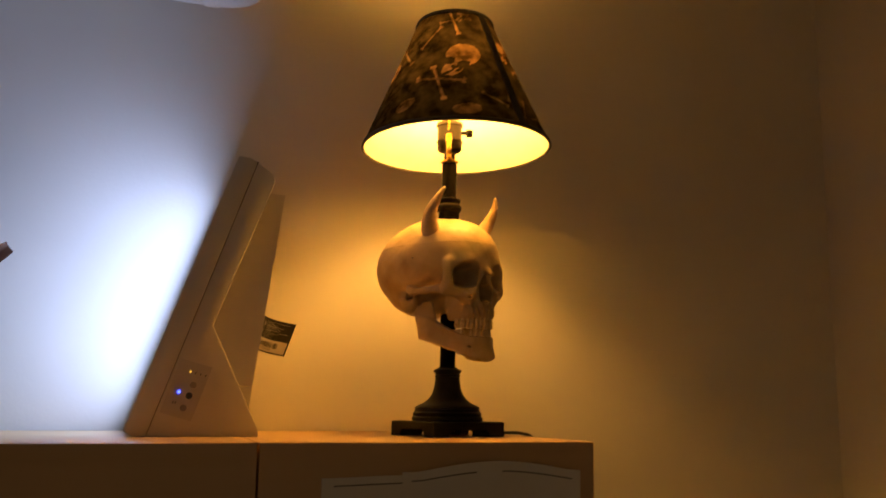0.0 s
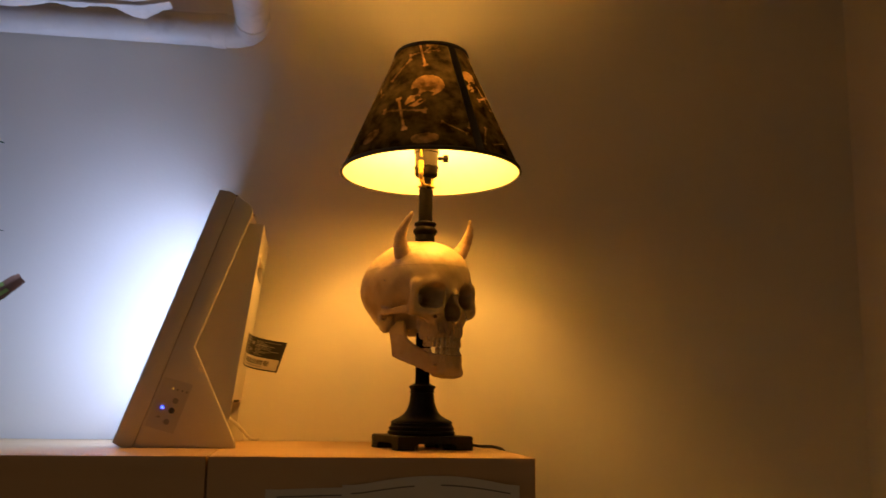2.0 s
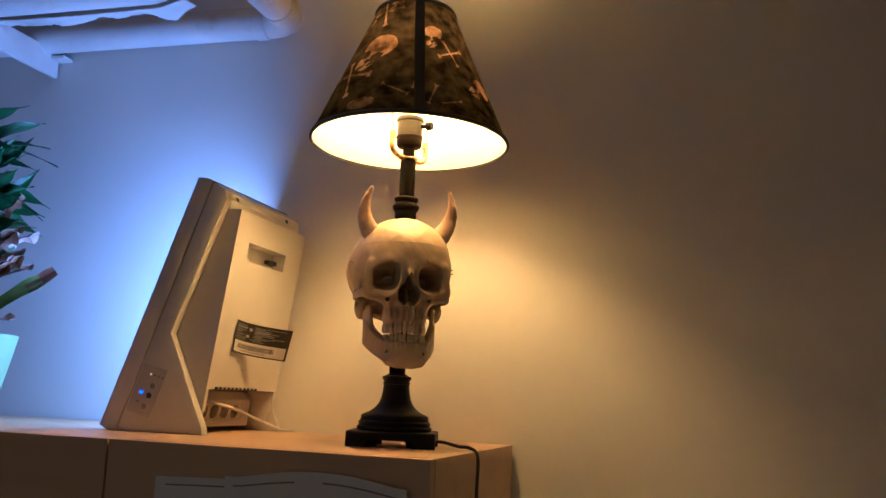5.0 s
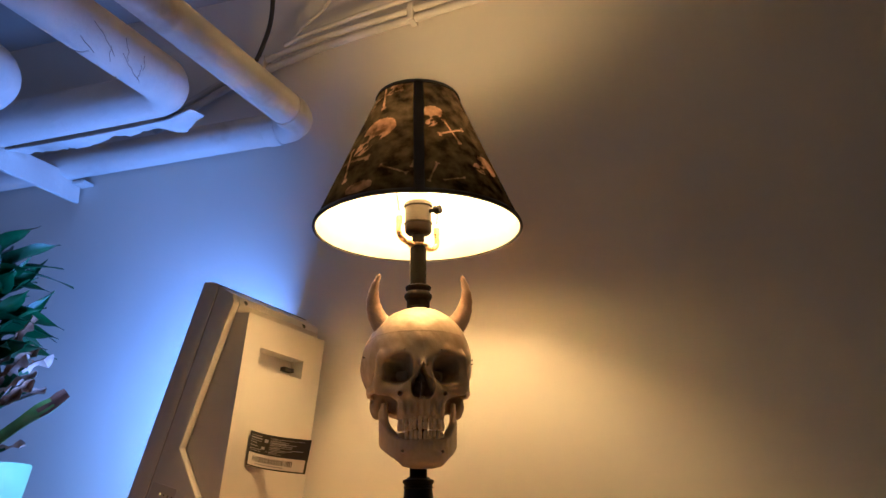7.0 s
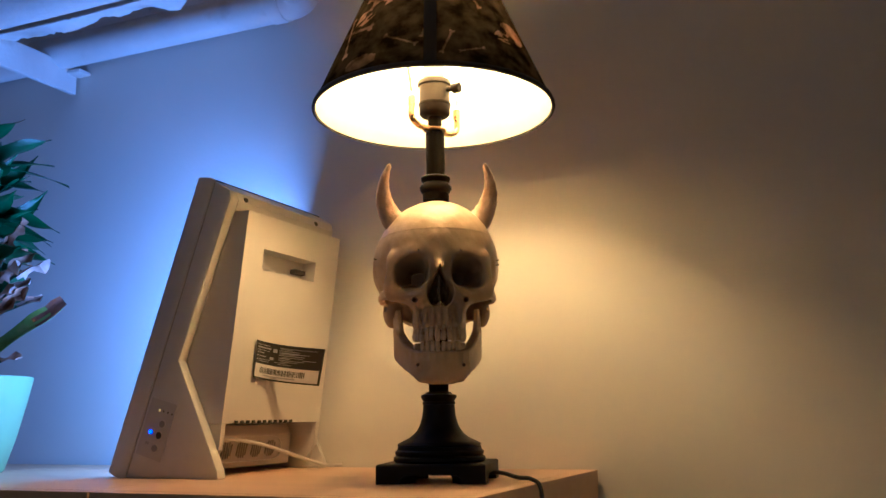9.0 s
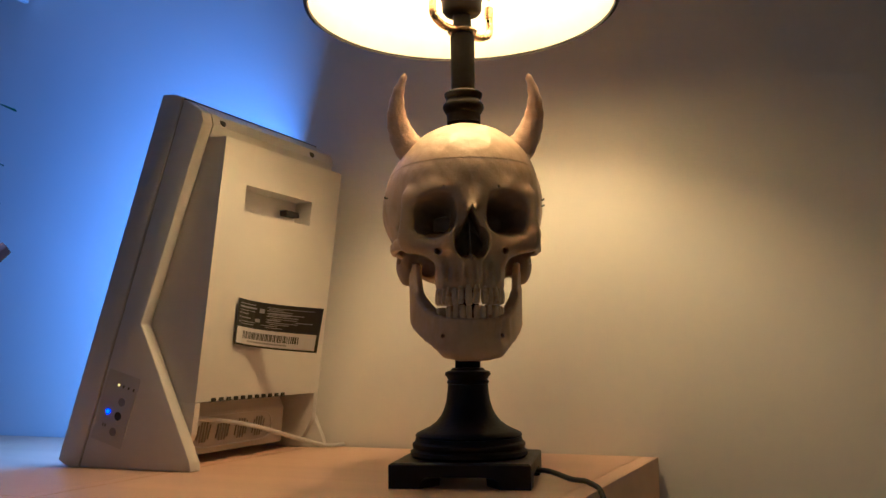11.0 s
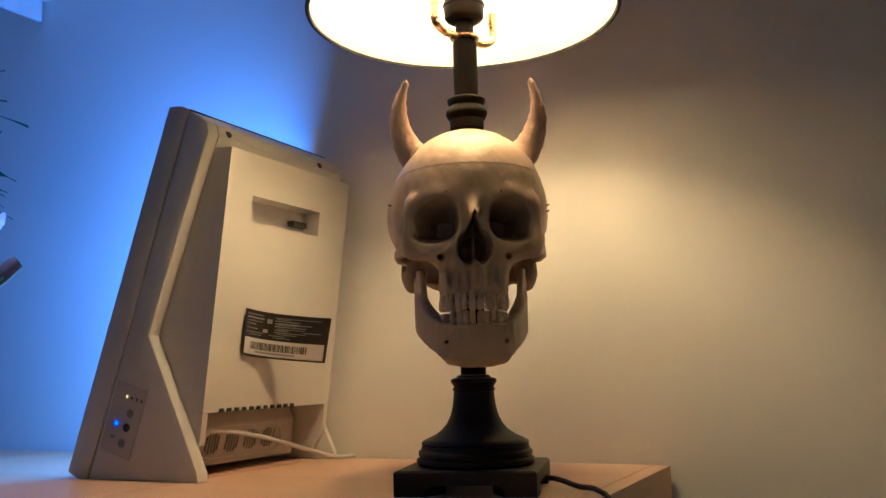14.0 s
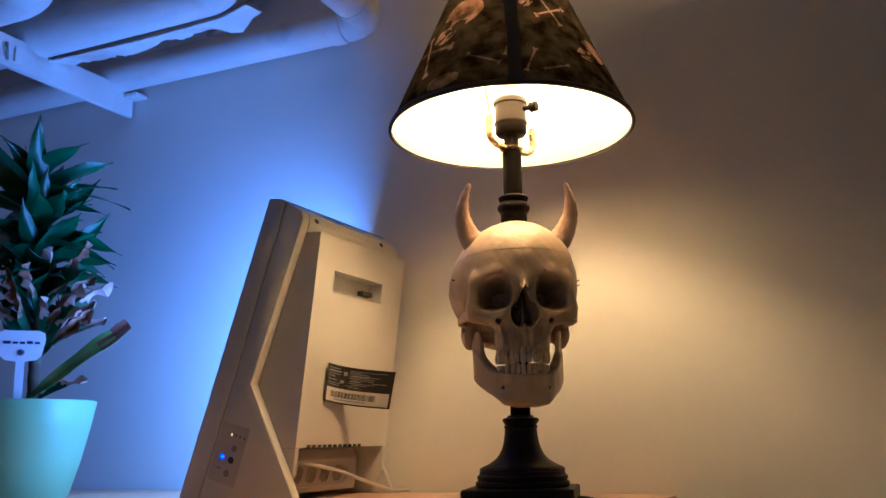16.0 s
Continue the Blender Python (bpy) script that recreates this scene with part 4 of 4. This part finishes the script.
# the light panel on the sloped front
fd = Vector((-0.315 + 0.444, 0, 0.373)).normalized()
fn = Vector((-fd.z, 0, fd.x))
fo = Vector((-0.444 + TX, 0, 0.007))
bm = bmesh.new()
vs = [bm.verts.new(fo + fd * a + Vector((0, b, 0)) - fn * 0.0078) for a, b in ((0.022, N0 + 0.0145), (0.022, N1 - 0.0145), (0.374, N1 - 0.0145), (0.374, N0 + 0.0145))]
bm.faces.new(vs)
part("light_panel", bm, M_PANEL, tl, "glowing cold white light panel")

# control pad on the near side
PY = N0 + 0.001


def pad_box(x0, x1, z0, z1, depth, slant=0.34):
    bm = bmesh.new()
    a, b = [], []
    for x, z in ((x0, z0), (x1, z0), (x1, z1), (x0, z1)):
        q = Vector((x - 0.003 + TX + slant * (z - 0.065), 0, z - 0.006 - 0.28 * (x + 0.365)))
        a.append(bm.verts.new(q + Vector((0, PY - depth, 0))))
        b.append(bm.verts.new(q + Vector((0, PY + 0.001, 0))))
    bm.faces.new(a)
    bm.faces.new(b[::-1])
    for i in range(4):
        bm.faces.new((a[i], b[i], b[(i + 1) % 4], a[(i + 1) % 4]))
    return bm


def disc(x, z, r, depth, n=14):
    bm = bmesh.new()
    q = Vector((x - 0.003 + TX + 0.34 * (z - 0.065), PY, z - 0.006 - 0.28 * (x + 0.365)))
    return tube([q + Vector((0, 0.0005, 0)), q + Vector((0, -depth, 0))], r, n, bm)


pad = part("control_pad", pad_box(-0.386, -0.346, 0.031, 0.101, 0.0006), M_PAD, tl, "grey control film with keys and indicator lights")
for x, z, r in ((-0.360, 0.074, 0.0055), (-0.360, 0.060, 0.0055), (-0.361, 0.044, 0.0055)):
    key = part("key", disc(x, z, r * 0.8, 0.0012), M_SCREW if z == 0.060 else M_PAD_KEY, pad, "round key with a pale ring")
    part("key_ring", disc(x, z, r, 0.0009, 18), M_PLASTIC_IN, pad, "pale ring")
part("blue_light", disc(-0.3735, 0.061, 0.0020, 0.0016, 10), M_LED_BLUE, pad, "lit blue indicator")
for x, lit in ((-0.370, True), (-0.3635, False), (-0.357, False), (-0.3505, False)):
    part("indicator", pad_box(x, x + 0.0013, 0.0875, 0.0900, 0.0014), M_LED_AMBER if lit else M_SCREW, pad, "lit amber indicator" if lit else "unlit indicator")
for x, z in ((-0.376, 0.046), (-0.373, 0.046)):
    part("mark", pad_box(x, x + 0.001, z, z + 0.003, 0.0008), M_SCREW, pad)

# the half-peeled rating label
lab = part("label_sticker", bmesh.new(), M_LABEL, tl, "half-peeled black and white rating label")


def on_label(u, v, off=0.0):
    """u along the sticker (0 at its stuck edge), v up; it stands off the housing and bows a little."""
    bow = 0.010 * math.sin(math.pi * u) * 0.35
    low = 1 - v
    p = Vector((-0.2660 + 0.012 * u + 0.046 * u ** 2.2 - low * (0.006 + 0.0095 * u), -0.062 + 0.073 * u + low * 0.010 * u, 0.1245 - 0.011 * u + 0.048 * v))
    nrm = Vector((0.80, -0.58, 0)).normalized()
    return p + Vector((TX, 0, 0)) + nrm * (off - bow + 0.002)


def label_patch(u0, u1, v0, v1, off, nu=10):
    bm = bmesh.new()
    a = [bm.verts.new(on_label(u0 + (u1 - u0) * i / nu, v0, off)) for i in range(nu + 1)]
    b = [bm.verts.new(on_label(u0 + (u1 - u0) * i / nu, v1, off)) for i in range(nu + 1)]
    for i in range(nu):
        bm.faces.new((a[i], a[i + 1], b[i + 1], b[i]))
    return bm


bm = label_patch(0, 1, 0, 1, 0)
thicken(bm, 0.0004)
bm.to_mesh(lab.data)
bm.free()
part("white_field", label_patch(0.025, 0.975, 0.04, 0.40, 0.0004), M_LABEL_W, lab, "white printed field")
brng = random.Random(11)
u = 0.14
while u < 0.82:
    w = brng.choice((0.006, 0.010, 0.015))
    part("code_bar", label_patch(u, u + w, 0.16, 0.32, 0.0007, 1), M_LABEL, lab, "black bar")
    u += w + brng.choice((0.006, 0.010))
part("text_bar", label_patch(0.22, 0.72, 0.09, 0.125, 0.0007, 4), M_LABEL_G, lab, "grey text bar")
for u0, u1, v0, v1 in ((0.04, 0.30, 0.90, 0.925), (0.04, 0.32, 0.82, 0.87), (0.04, 0.30, 0.76, 0.78), (0.04, 0.07, 0.69, 0.73), (0.09, 0.2, 0.69, 0.72), (0.04, 0.07, 0.60, 0.64), (0.09, 0.24, 0.60, 0.63),
                      (0.04, 0.07, 0.50, 0.54), (0.09, 0.32, 0.52, 0.54), (0.09, 0.30, 0.47, 0.49), (0.31, 0.38, 0.55, 0.66), (0.36, 0.43, 0.76, 0.90), (0.46, 0.93, 0.90, 0.92),
                      (0.46, 0.70, 0.83, 0.855), (0.46, 0.85, 0.77, 0.795), (0.46, 0.80, 0.71, 0.735), (0.46, 0.62, 0.64, 0.655), (0.46, 0.60, 0.58, 0.595), (0.78, 0.93, 0.62, 0.645), (0.40, 0.55, 0.50, 0.52)):
    part("text_bar", label_patch(u0, u1, v0, v0 + (v1 - v0) * 0.7, 0.0007, 3), M_LABEL_G, lab, "grey text bar")
for k in range(11):
    v0 = 0.46 + 0.041 * k
    u0 = 0.46 + 0.02 * (k % 3)
    part("text_bar", label_patch(u0, u0 + brng.uniform(0.12, 0.36), v0, v0 + 0.014, 0.0006, 3), M_LABEL_G, lab, "grey text bar")
tl_cord = bend([(-0.322 + TX, -0.098, 0.050), (-0.300 + TX, -0.070, 0.047), (-0.285 + TX, -0.010, 0.036), (-0.270 + TX, 0.060, 0.016), (-0.262 + TX, 0.105, 0.0045), (-0.25 + TX, 0.128, 0.004)], 8)
part("cord", tube(tl_cord, 0.0024, 10), M_PLASTIC, tl, "white power cord", smooth=True)


# ---- the potted plant ----
plant = thing("potted_plant", (-0.762, 1.098, TOP), "leafy plant with dried leaves in a light green pot", "plant")
H = 0.137
part("pot", lathe([(0, 0), (0.070, 0), (0.074, 0.003), (0.088, 0.05), (0.0995, 0.10), (0.1065, H - 0.002), (0.1055, H), (0.1025, H), (0.1015, H - 0.003), (0.094, 0.09), (0, 0.088)], 64), M_POT, plant, "smooth light green tapered pot", smooth=True)
soil = lathe([(0, 0.112), (0.05, 0.114), (0.0955, 0.108), (0.0945, 0.095), (0, 0.0905)], 40)
part("soil", soil, M_SOIL, plant, "dark potting soil", smooth=True)
stem_pts = bend([(0.030, 0, 0.10), (0.032, -0.004, 0.17), (0.022, 0.002, 0.25), (0.012, 0.006, 0.34), (0.006, 0.004, 0.455)], 8)
part("stem", tube(stem_pts, [0.0095 - 0.004 * i / (len(stem_pts) - 1) + 0.0006 * (i % 3) for i in range(len(stem_pts))], 12), M_TRUNK, plant, "ringed brown stem", smooth=True)


def stem_at(z):
    k = min(range(len(stem_pts)), key=lambda i: abs(stem_pts[i].z - z))
    return stem_pts[k]


def leaf_mesh(name, length, width, droop, fold, twist, dry_from, mats, seed, ragged=0.0, form="blade"):
    """A blade along x with a folded midrib; past dry_from it is dry and ragged. form: blade, broad or blunt."""
    r = random.Random(seed)
    bm = bmesh.new()
    n = 14
    rows = []
    for i in range(n + 1):
        t = i / n
        if form == "broad":
            w = 0.10 + 0.90 * math.sin(math.pi * min(1, t * 1.06) ** 0.95) ** 1.15
            w *= 1 if t < 0.8 else max(0.08, 1 - ((t - 0.8) / 0.2) * 0.75)
        elif form == "blunt":
            w = (0.42 + 0.58 * math.sin(math.pi * 0.62 * t) ** 1.2) * (1 if t < 0.93 else 0.72)
        else:
            w = (0.16 + 0.84 * math.sin(math.pi * t ** 0.8) ** 0.75) * (1 - 0.96 * t ** 6)
        w = width * 0.5 * w * (1 + 0.06 * math.sin(9 * t + seed)) + 0.0003
        w *= 1 + ragged * r.uniform(-1, 0.5) * (t > dry_from)
        x, z = length * t * (1 - 0.12 * droop * t), -length * droop * 0.5 * t * t
        z += 0.006 * ragged * r.uniform(-1, 1) * (t > dry_from)
        a = twist * t
        ca, sa = math.cos(a), math.sin(a)
        wave = 0.0026 * math.sin(10 * t + seed)
        row = []
        for yy, zz in ((-1, fold + wave / max(w, 1e-4)), (-0.5, fold * 0.42), (0, 0), (0.5, fold * 0.42), (1, fold - wave / max(w, 1e-4))):
            y0, z0 = yy * w, zz * w
            row.append(bm.verts.new((x, y0 * ca - z0 * sa, z + y0 * sa + z0 * ca)))
        rows.append(row)
    for i in range(n):
        for k in range(4):
            fc = bm.faces.new((rows[i][k], rows[i][k + 1], rows[i + 1][k + 1], rows[i + 1][k]))
            fc.material_index = 1 if (i + 0.5) / n > dry_from + 0.10 * ((k % 2) - 0.5) else 0
            fc.smooth = True
    thicken(bm, 0.0005)
    return mesh_of(name, bm, mats, True)


def place_leaf(me, base, az, rise, roll=0.0, scale=1.0, label=""):
    ob = new("leaf", me)
    ob.parent = plant
    ob.matrix_basis = Matrix.Translation(base) @ Euler((0, 0, radians(az))).to_matrix().to_4x4() @ Euler((0, radians(-rise), 0)).to_matrix().to_4x4() @ Euler((radians(roll), 0, 0)).to_matrix().to_4x4() @ Matrix.Scale(scale, 4)
    return tagged(ob, label)


LEAF_FORMS = ((0.5, 0.35, 0.4), (1.0, 0.25, -0.8), (0.2, 0.40, 0.9), (0.8, 0.30, -0.9), (1.4, 0.22, 0.6), (1.1, 0.35, 1.1), (0.4, 0.28, -0.5))
greens = [leaf_mesh("leaf", 0.114, 0.042, d, fo_, tw, 2.0, [M_LEAF, M_DRY], s, form="broad") for s, (d, fo_, tw) in enumerate(LEAF_FORMS)]
greens += [leaf_mesh("leaf", 0.122, 0.029, d, 0.4, tw, 2.0, [M_LEAF, M_DRY], 10 + s, form="broad") for s, (d, tw) in enumerate(((0.9, 0.9), (1.6, -1.2), (-0.4, 1.4)))]
tipped = [leaf_mesh("leaf", 0.108, 0.036, d, 0.3, tw, 0.90, [M_LEAF, M_DRY], 20 + s, 0.3, "broad") for s, (d, tw) in enumerate(((0.8, 0.4), (1.1, -0.4)))]
browns = [leaf_mesh("leaf", 0.125, 0.0165, d, 1.3, tw, dry, [M_LEAF, b], 40 + s, 0.6, "blunt") for s, (d, tw, b, dry) in enumerate(((0.1, 1.6, M_DRY, 0.30), (0.3, -1.4, M_DRY_PALE, 0.60), (-0.2, 2.4, M_DRY, 0.45), (0.4, 1.2, M_DRY_PALE, 0.70), (0.2, -0.8, M_DRY_RED, 0.40)))]
prng = random.Random(12)
NLEAF = 84
for i in range(NLEAF):
    t = i / (NLEAF - 1)
    z = 0.278 + 0.177 * t
    rise = prng.uniform(6, 50) + 20 * t + (12 if t > 0.9 else 0)
    sc = (0.90 + 0.08 * t) * prng.uniform(0.75, 1.2)
    me = prng.choice(greens if prng.random() < 0.88 else tipped)
    place_leaf(me, stem_at(z), 137.5 * i + prng.uniform(-25, 25), rise, prng.uniform(-40, 40), sc)
for i in range(30):
    t = i / 29
    z = 0.190 + 0.09 * t
    place_leaf(browns[(i * 3 + i // 5) % 5], stem_at(z), 137.5 * i + prng.uniform(-20, 20), 40 + 14 * t + prng.uniform(-12, 10), prng.uniform(-60, 60), prng.uniform(0.72, 1.05), "withered leaf with dry brown tip")
long_leaf = leaf_mesh("leaf", 0.178, 0.026, 0.06, 0.35, 0.5, 0.78, [M_LEAF_Y, M_DRY_RED], 77, 0.35, "blunt")
place_leaf(long_leaf, (0.030, -0.020, 0.132), 26, 39, 50, 1.03, "long green leaf with a dry brown tip")
for az, rise, sc, me in ((0, 24, 0.78, 1), (25, 40, 0.9, 3), (-10, 44, 0.85, 1), (10, 52, 0.95, 3), (165, 30, 0.9, 0), (190, 42, 1.0, 2)):
    place_leaf(browns[me], (0.032, 0, 0.135 if sc < 0.8 else 0.20), az, rise, 30, sc, "withered leaf with pale dry tip")
tag_ob = part("name_tag", bmesh.new(), M_TAG, plant, "white plastic plant tag with handwriting")
outline = [(-0.0045, -0.05), (0.0045, -0.05), (0.0050, 0.052), (0.0180, 0.054), (0.0235, 0.060), (0.0275, 0.082), (0.0265, 0.090), (0.0200, 0.0935), (-0.0200, 0.0935), (-0.0265, 0.090), (-0.0275, 0.082), (-0.0235, 0.060), (-0.0180, 0.054), (-0.0050, 0.052)]
bm = prism(outline, -0.0008, 0.0008)
bm.to_mesh(tag_ob.data)
bm.free()
tag_ob.scale = (1.12, 1.0, 1.04)
tag_ob.location, tag_ob.rotation_euler = (0.066, -0.060, 0.134), (radians(-4), 0, radians(46))
for x0, x1, z0, z1 in ((-0.021, -0.012, 0.0755, 0.0795), (-0.010, -0.004, 0.0755, 0.0785), (-0.002, 0.004, 0.0755, 0.0785), (0.006, 0.013, 0.0755, 0.0795), (0.015, 0.021, 0.0755, 0.0785)):
    bm = box(x0, x1, -0.0013, -0.0009, z0, z1, 0.0001, 1)
    part("ink_bar", bm, M_INK, tag_ob, "dark ink stroke")
bm = bmesh.new()
for k in range(4):
    a = math.pi * k / 4
    d = Vector((math.cos(a), 0, math.sin(a))) * 0.0045
    add(bm, tube([Vector((0, -0.0011, 0.064)) - d, Vector((0, -0.0011, 0.064)) + d], 0.0008, 6))
part("ink_mark", bm, M_INK, tag_ob, "small dark ink flower")


# ---- pipes and cables under the ceiling ----
def elbow_pipe(name, x, y, z, r, radius, south, west, label, material, lumps=0.0):
    """A pipe from the south that bends at (x, y) and runs on westwards."""
    pts = [Vector((x, south, z))]
    n = 22
    pts += [Vector((x, south + (y - radius - south) * i / n, z)) for i in range(1, n + 1)]
    for k in range(1, 13):
        a = math.pi / 2 * k / 12
        pts.append(Vector((x - radius + radius * math.cos(a), y - radius + radius * math.sin(a), z)))
    pts += [Vector((x - radius + (west - x + radius) * i / n, y, z)) for i in range(1, n + 1)]
    lr = random.Random(int(r * 1000))
    rad = [r * (1 + lumps * lr.uniform(-1, 1)) for _ in pts]
    p = thing(name, (0, 0, 0), label, "pipe", group="pipes under the ceiling")
    part("pipe_run", tube(pts, rad, 28), material, p, smooth=True)
    return p


small = elbow_pipe("water_pipe", -0.293, 1.309, 2.202, 0.029, 0.045, -2.15, -2.35, "white painted pipe with an elbow along the wall", M_PIPE)
part("elbow_collar", tube([(-0.293, 1.239, 2.202), (-0.293, 1.262, 2.202)], 0.0310, 28), M_PIPE, small, smooth=True)
part("elbow_collar", tube([(-0.365, 1.309, 2.202), (-0.341, 1.309, 2.202)], 0.0310, 28), M_PIPE, small, smooth=True)
DUCT_X, DUCT_Y, DUCT_Z, DUCT_R = -0.434, 1.135, 2.212, 0.0380
duct = elbow_pipe("insulated_pipe", DUCT_X, DUCT_Y, DUCT_Z, DUCT_R, 0.052, -2.15, -2.35, "thick pipe in cracked white painted insulation", M_WRAP, 0.012)
crng = random.Random(5)
for k in range(9):
    a0, y0 = crng.uniform(-2.4, -0.9), crng.uniform(0.90, 1.085)
    drift = crng.choice((0.002, -0.003, -0.008))
    pts = []
    for i in range(crng.choice((5, 7, 9))):
        a0 += crng.uniform(0.05, 0.13)
        y0 += drift + crng.uniform(-0.003, 0.003)
        pts.append((DUCT_X + (DUCT_R + 0.0002) * math.cos(a0), y0, DUCT_Z + (DUCT_R + 0.0002) * math.sin(a0)))
    part("crack", tube(bend(pts, 3), 0.0006, 6), M_CRACK, duct, "dark crack in the paint")
elbow_pipe("insulated_pipe", -0.674, 1.006, 2.215, 0.047, 0.056, -2.15, -2.35, "second thick pipe in white painted insulation", M_WRAP, 0.012)


def torn_wrap():
    """A torn lip of the jacket that stands out under the pipe, ragged and curled along its free edge."""
    bm = bmesh.new()
    r = random.Random(3)
    n, m = 90, 5
    jag, rows = 0.0, []
    for i in range(n + 1):
        u = i / n
        x = -0.850 + 0.43 * u
        jag = 0.75 * jag + r.uniform(-0.0032, 0.0032)
        reach = 0.026 + 0.006 * math.sin(7 * u + 1) + 0.003 * math.sin(31 * u) + jag
        lift = 0.010 * max(0, u - 0.9) / 0.1
        curl = 0.005 * math.sin(11 * u + 0.5) + 0.003 * math.sin(27 * u)
        rows.append([bm.verts.new((x, 1.150 + 0.008 * math.sin(math.pi * u) + (reach + 0.018) * k / m, 2.1735 + 0.012 * k / m + lift + (curl - 0.004) * (k / m) ** 2 + 0.0008 * r.uniform(-1, 1))) for k in range(m + 1)])
    for p, q in zip(rows, rows[1:]):
        for k in range(m):
            bm.faces.new((p[k], q[k], q[k + 1], p[k + 1]))
    thicken(bm, 0.0018)
    return bm


part("torn_jacket", torn_wrap(), M_WRAP, duct, "torn edge of the pipe jacket", smooth=True)
beam = thing("support_bar", (-0.846, 0, 2.141), "white painted flat support bar under the pipes", "beam")
part("bar", box(0.023, 0.031, -2.15, 1.346, -0.006, 0.046, 0.001), M_PIPE, beam)
part("flange", box(-0.020, 0.0228, -2.15, 1.346, 0.038, 0.046, 0.001), M_PIPE, beam)
part("bracket", box(0.0312, 0.060, 1.322, 1.3505, 0.026, 0.032, 0.001), M_PIPE, beam, "small white wall bracket")
part("clip", tube(bend([(0.0305, 1.075, 0.006), (0.036, 1.070, 0.010), (0.037, 1.068, 0.022), (0.0305, 1.072, 0.032)], 5), 0.0022, 8), M_CRACK, beam, "dark metal clip")
part("clip", box(0.0312, 0.035, 1.086, 1.098, 0.006, 0.030, 0.001), M_PIPE, beam)


def cable(name, pts, r, m, label, category="cable"):
    ob = part(name, tube(bend([(x, y, z - 0.026) if z < 2.5 else (x, y, z) for x, y, z in pts], 8), r, 10), m, None, label, smooth=True)
    return tagged(ob, label, category, group="cables along the wall")


run = cable("conduit", [(-0.64, 1.338, 2.284), (-0.566, 1.338, 2.312), (-0.454, 1.338, 2.354), (-0.326, 1.338, 2.381), (-0.255, 1.338, 2.394), (-0.067, 1.338, 2.414), (0.20, 1.338, 2.44), (0.50, 1.338, 2.47)], 0.0075, M_CABLE_W, "thin white conduit fixed along the upper wall", "conduit")
cable("conduit", [(-0.64, 1.336, 2.301), (-0.566, 1.336, 2.329), (-0.454, 1.336, 2.371), (-0.345, 1.334, 2.397), (-0.255, 1.334, 2.411), (-0.067, 1.334, 2.430), (0.20, 1.334, 2.456)], 0.0062, M_CABLE_W, "thin white cable beside a conduit", "conduit")
cable("black_cable", [(-0.440, 1.328, 2.366), (-0.417, 1.326, 2.376), (-0.392, 1.318, 2.412), (-0.372, 1.308, 2.460), (-0.360, 1.290, 2.525)], 0.0045, M_RUBBER, "black cable rising to the ceiling")
cable("white_cable", [(-0.352, 1.326, 2.404), (-0.310, 1.326, 2.416), (-0.256, 1.326, 2.425), (-0.15, 1.326, 2.440), (0.0, 1.326, 2.455)], 0.0045, M_CABLE_W, "loose white cable drooping from the ceiling")
cable("white_cable", [(-0.330, 1.326, 2.412), (-0.316, 1.324, 2.430), (-0.271, 1.318, 2.456), (-0.23, 1.300, 2.490), (-0.20, 1.28, 2.525)], 0.0035, M_CABLE_W, "thin white cable hanging from the ceiling")
for x, z in ((-0.40, 2.370), (-0.10, 2.414)):
    part("clamp", box(x - 0.006, x + 0.006, 1.324, 1.3515, z - 0.038, z - 0.004, 0.002), M_CABLE_W, run, "small white cable clamp")
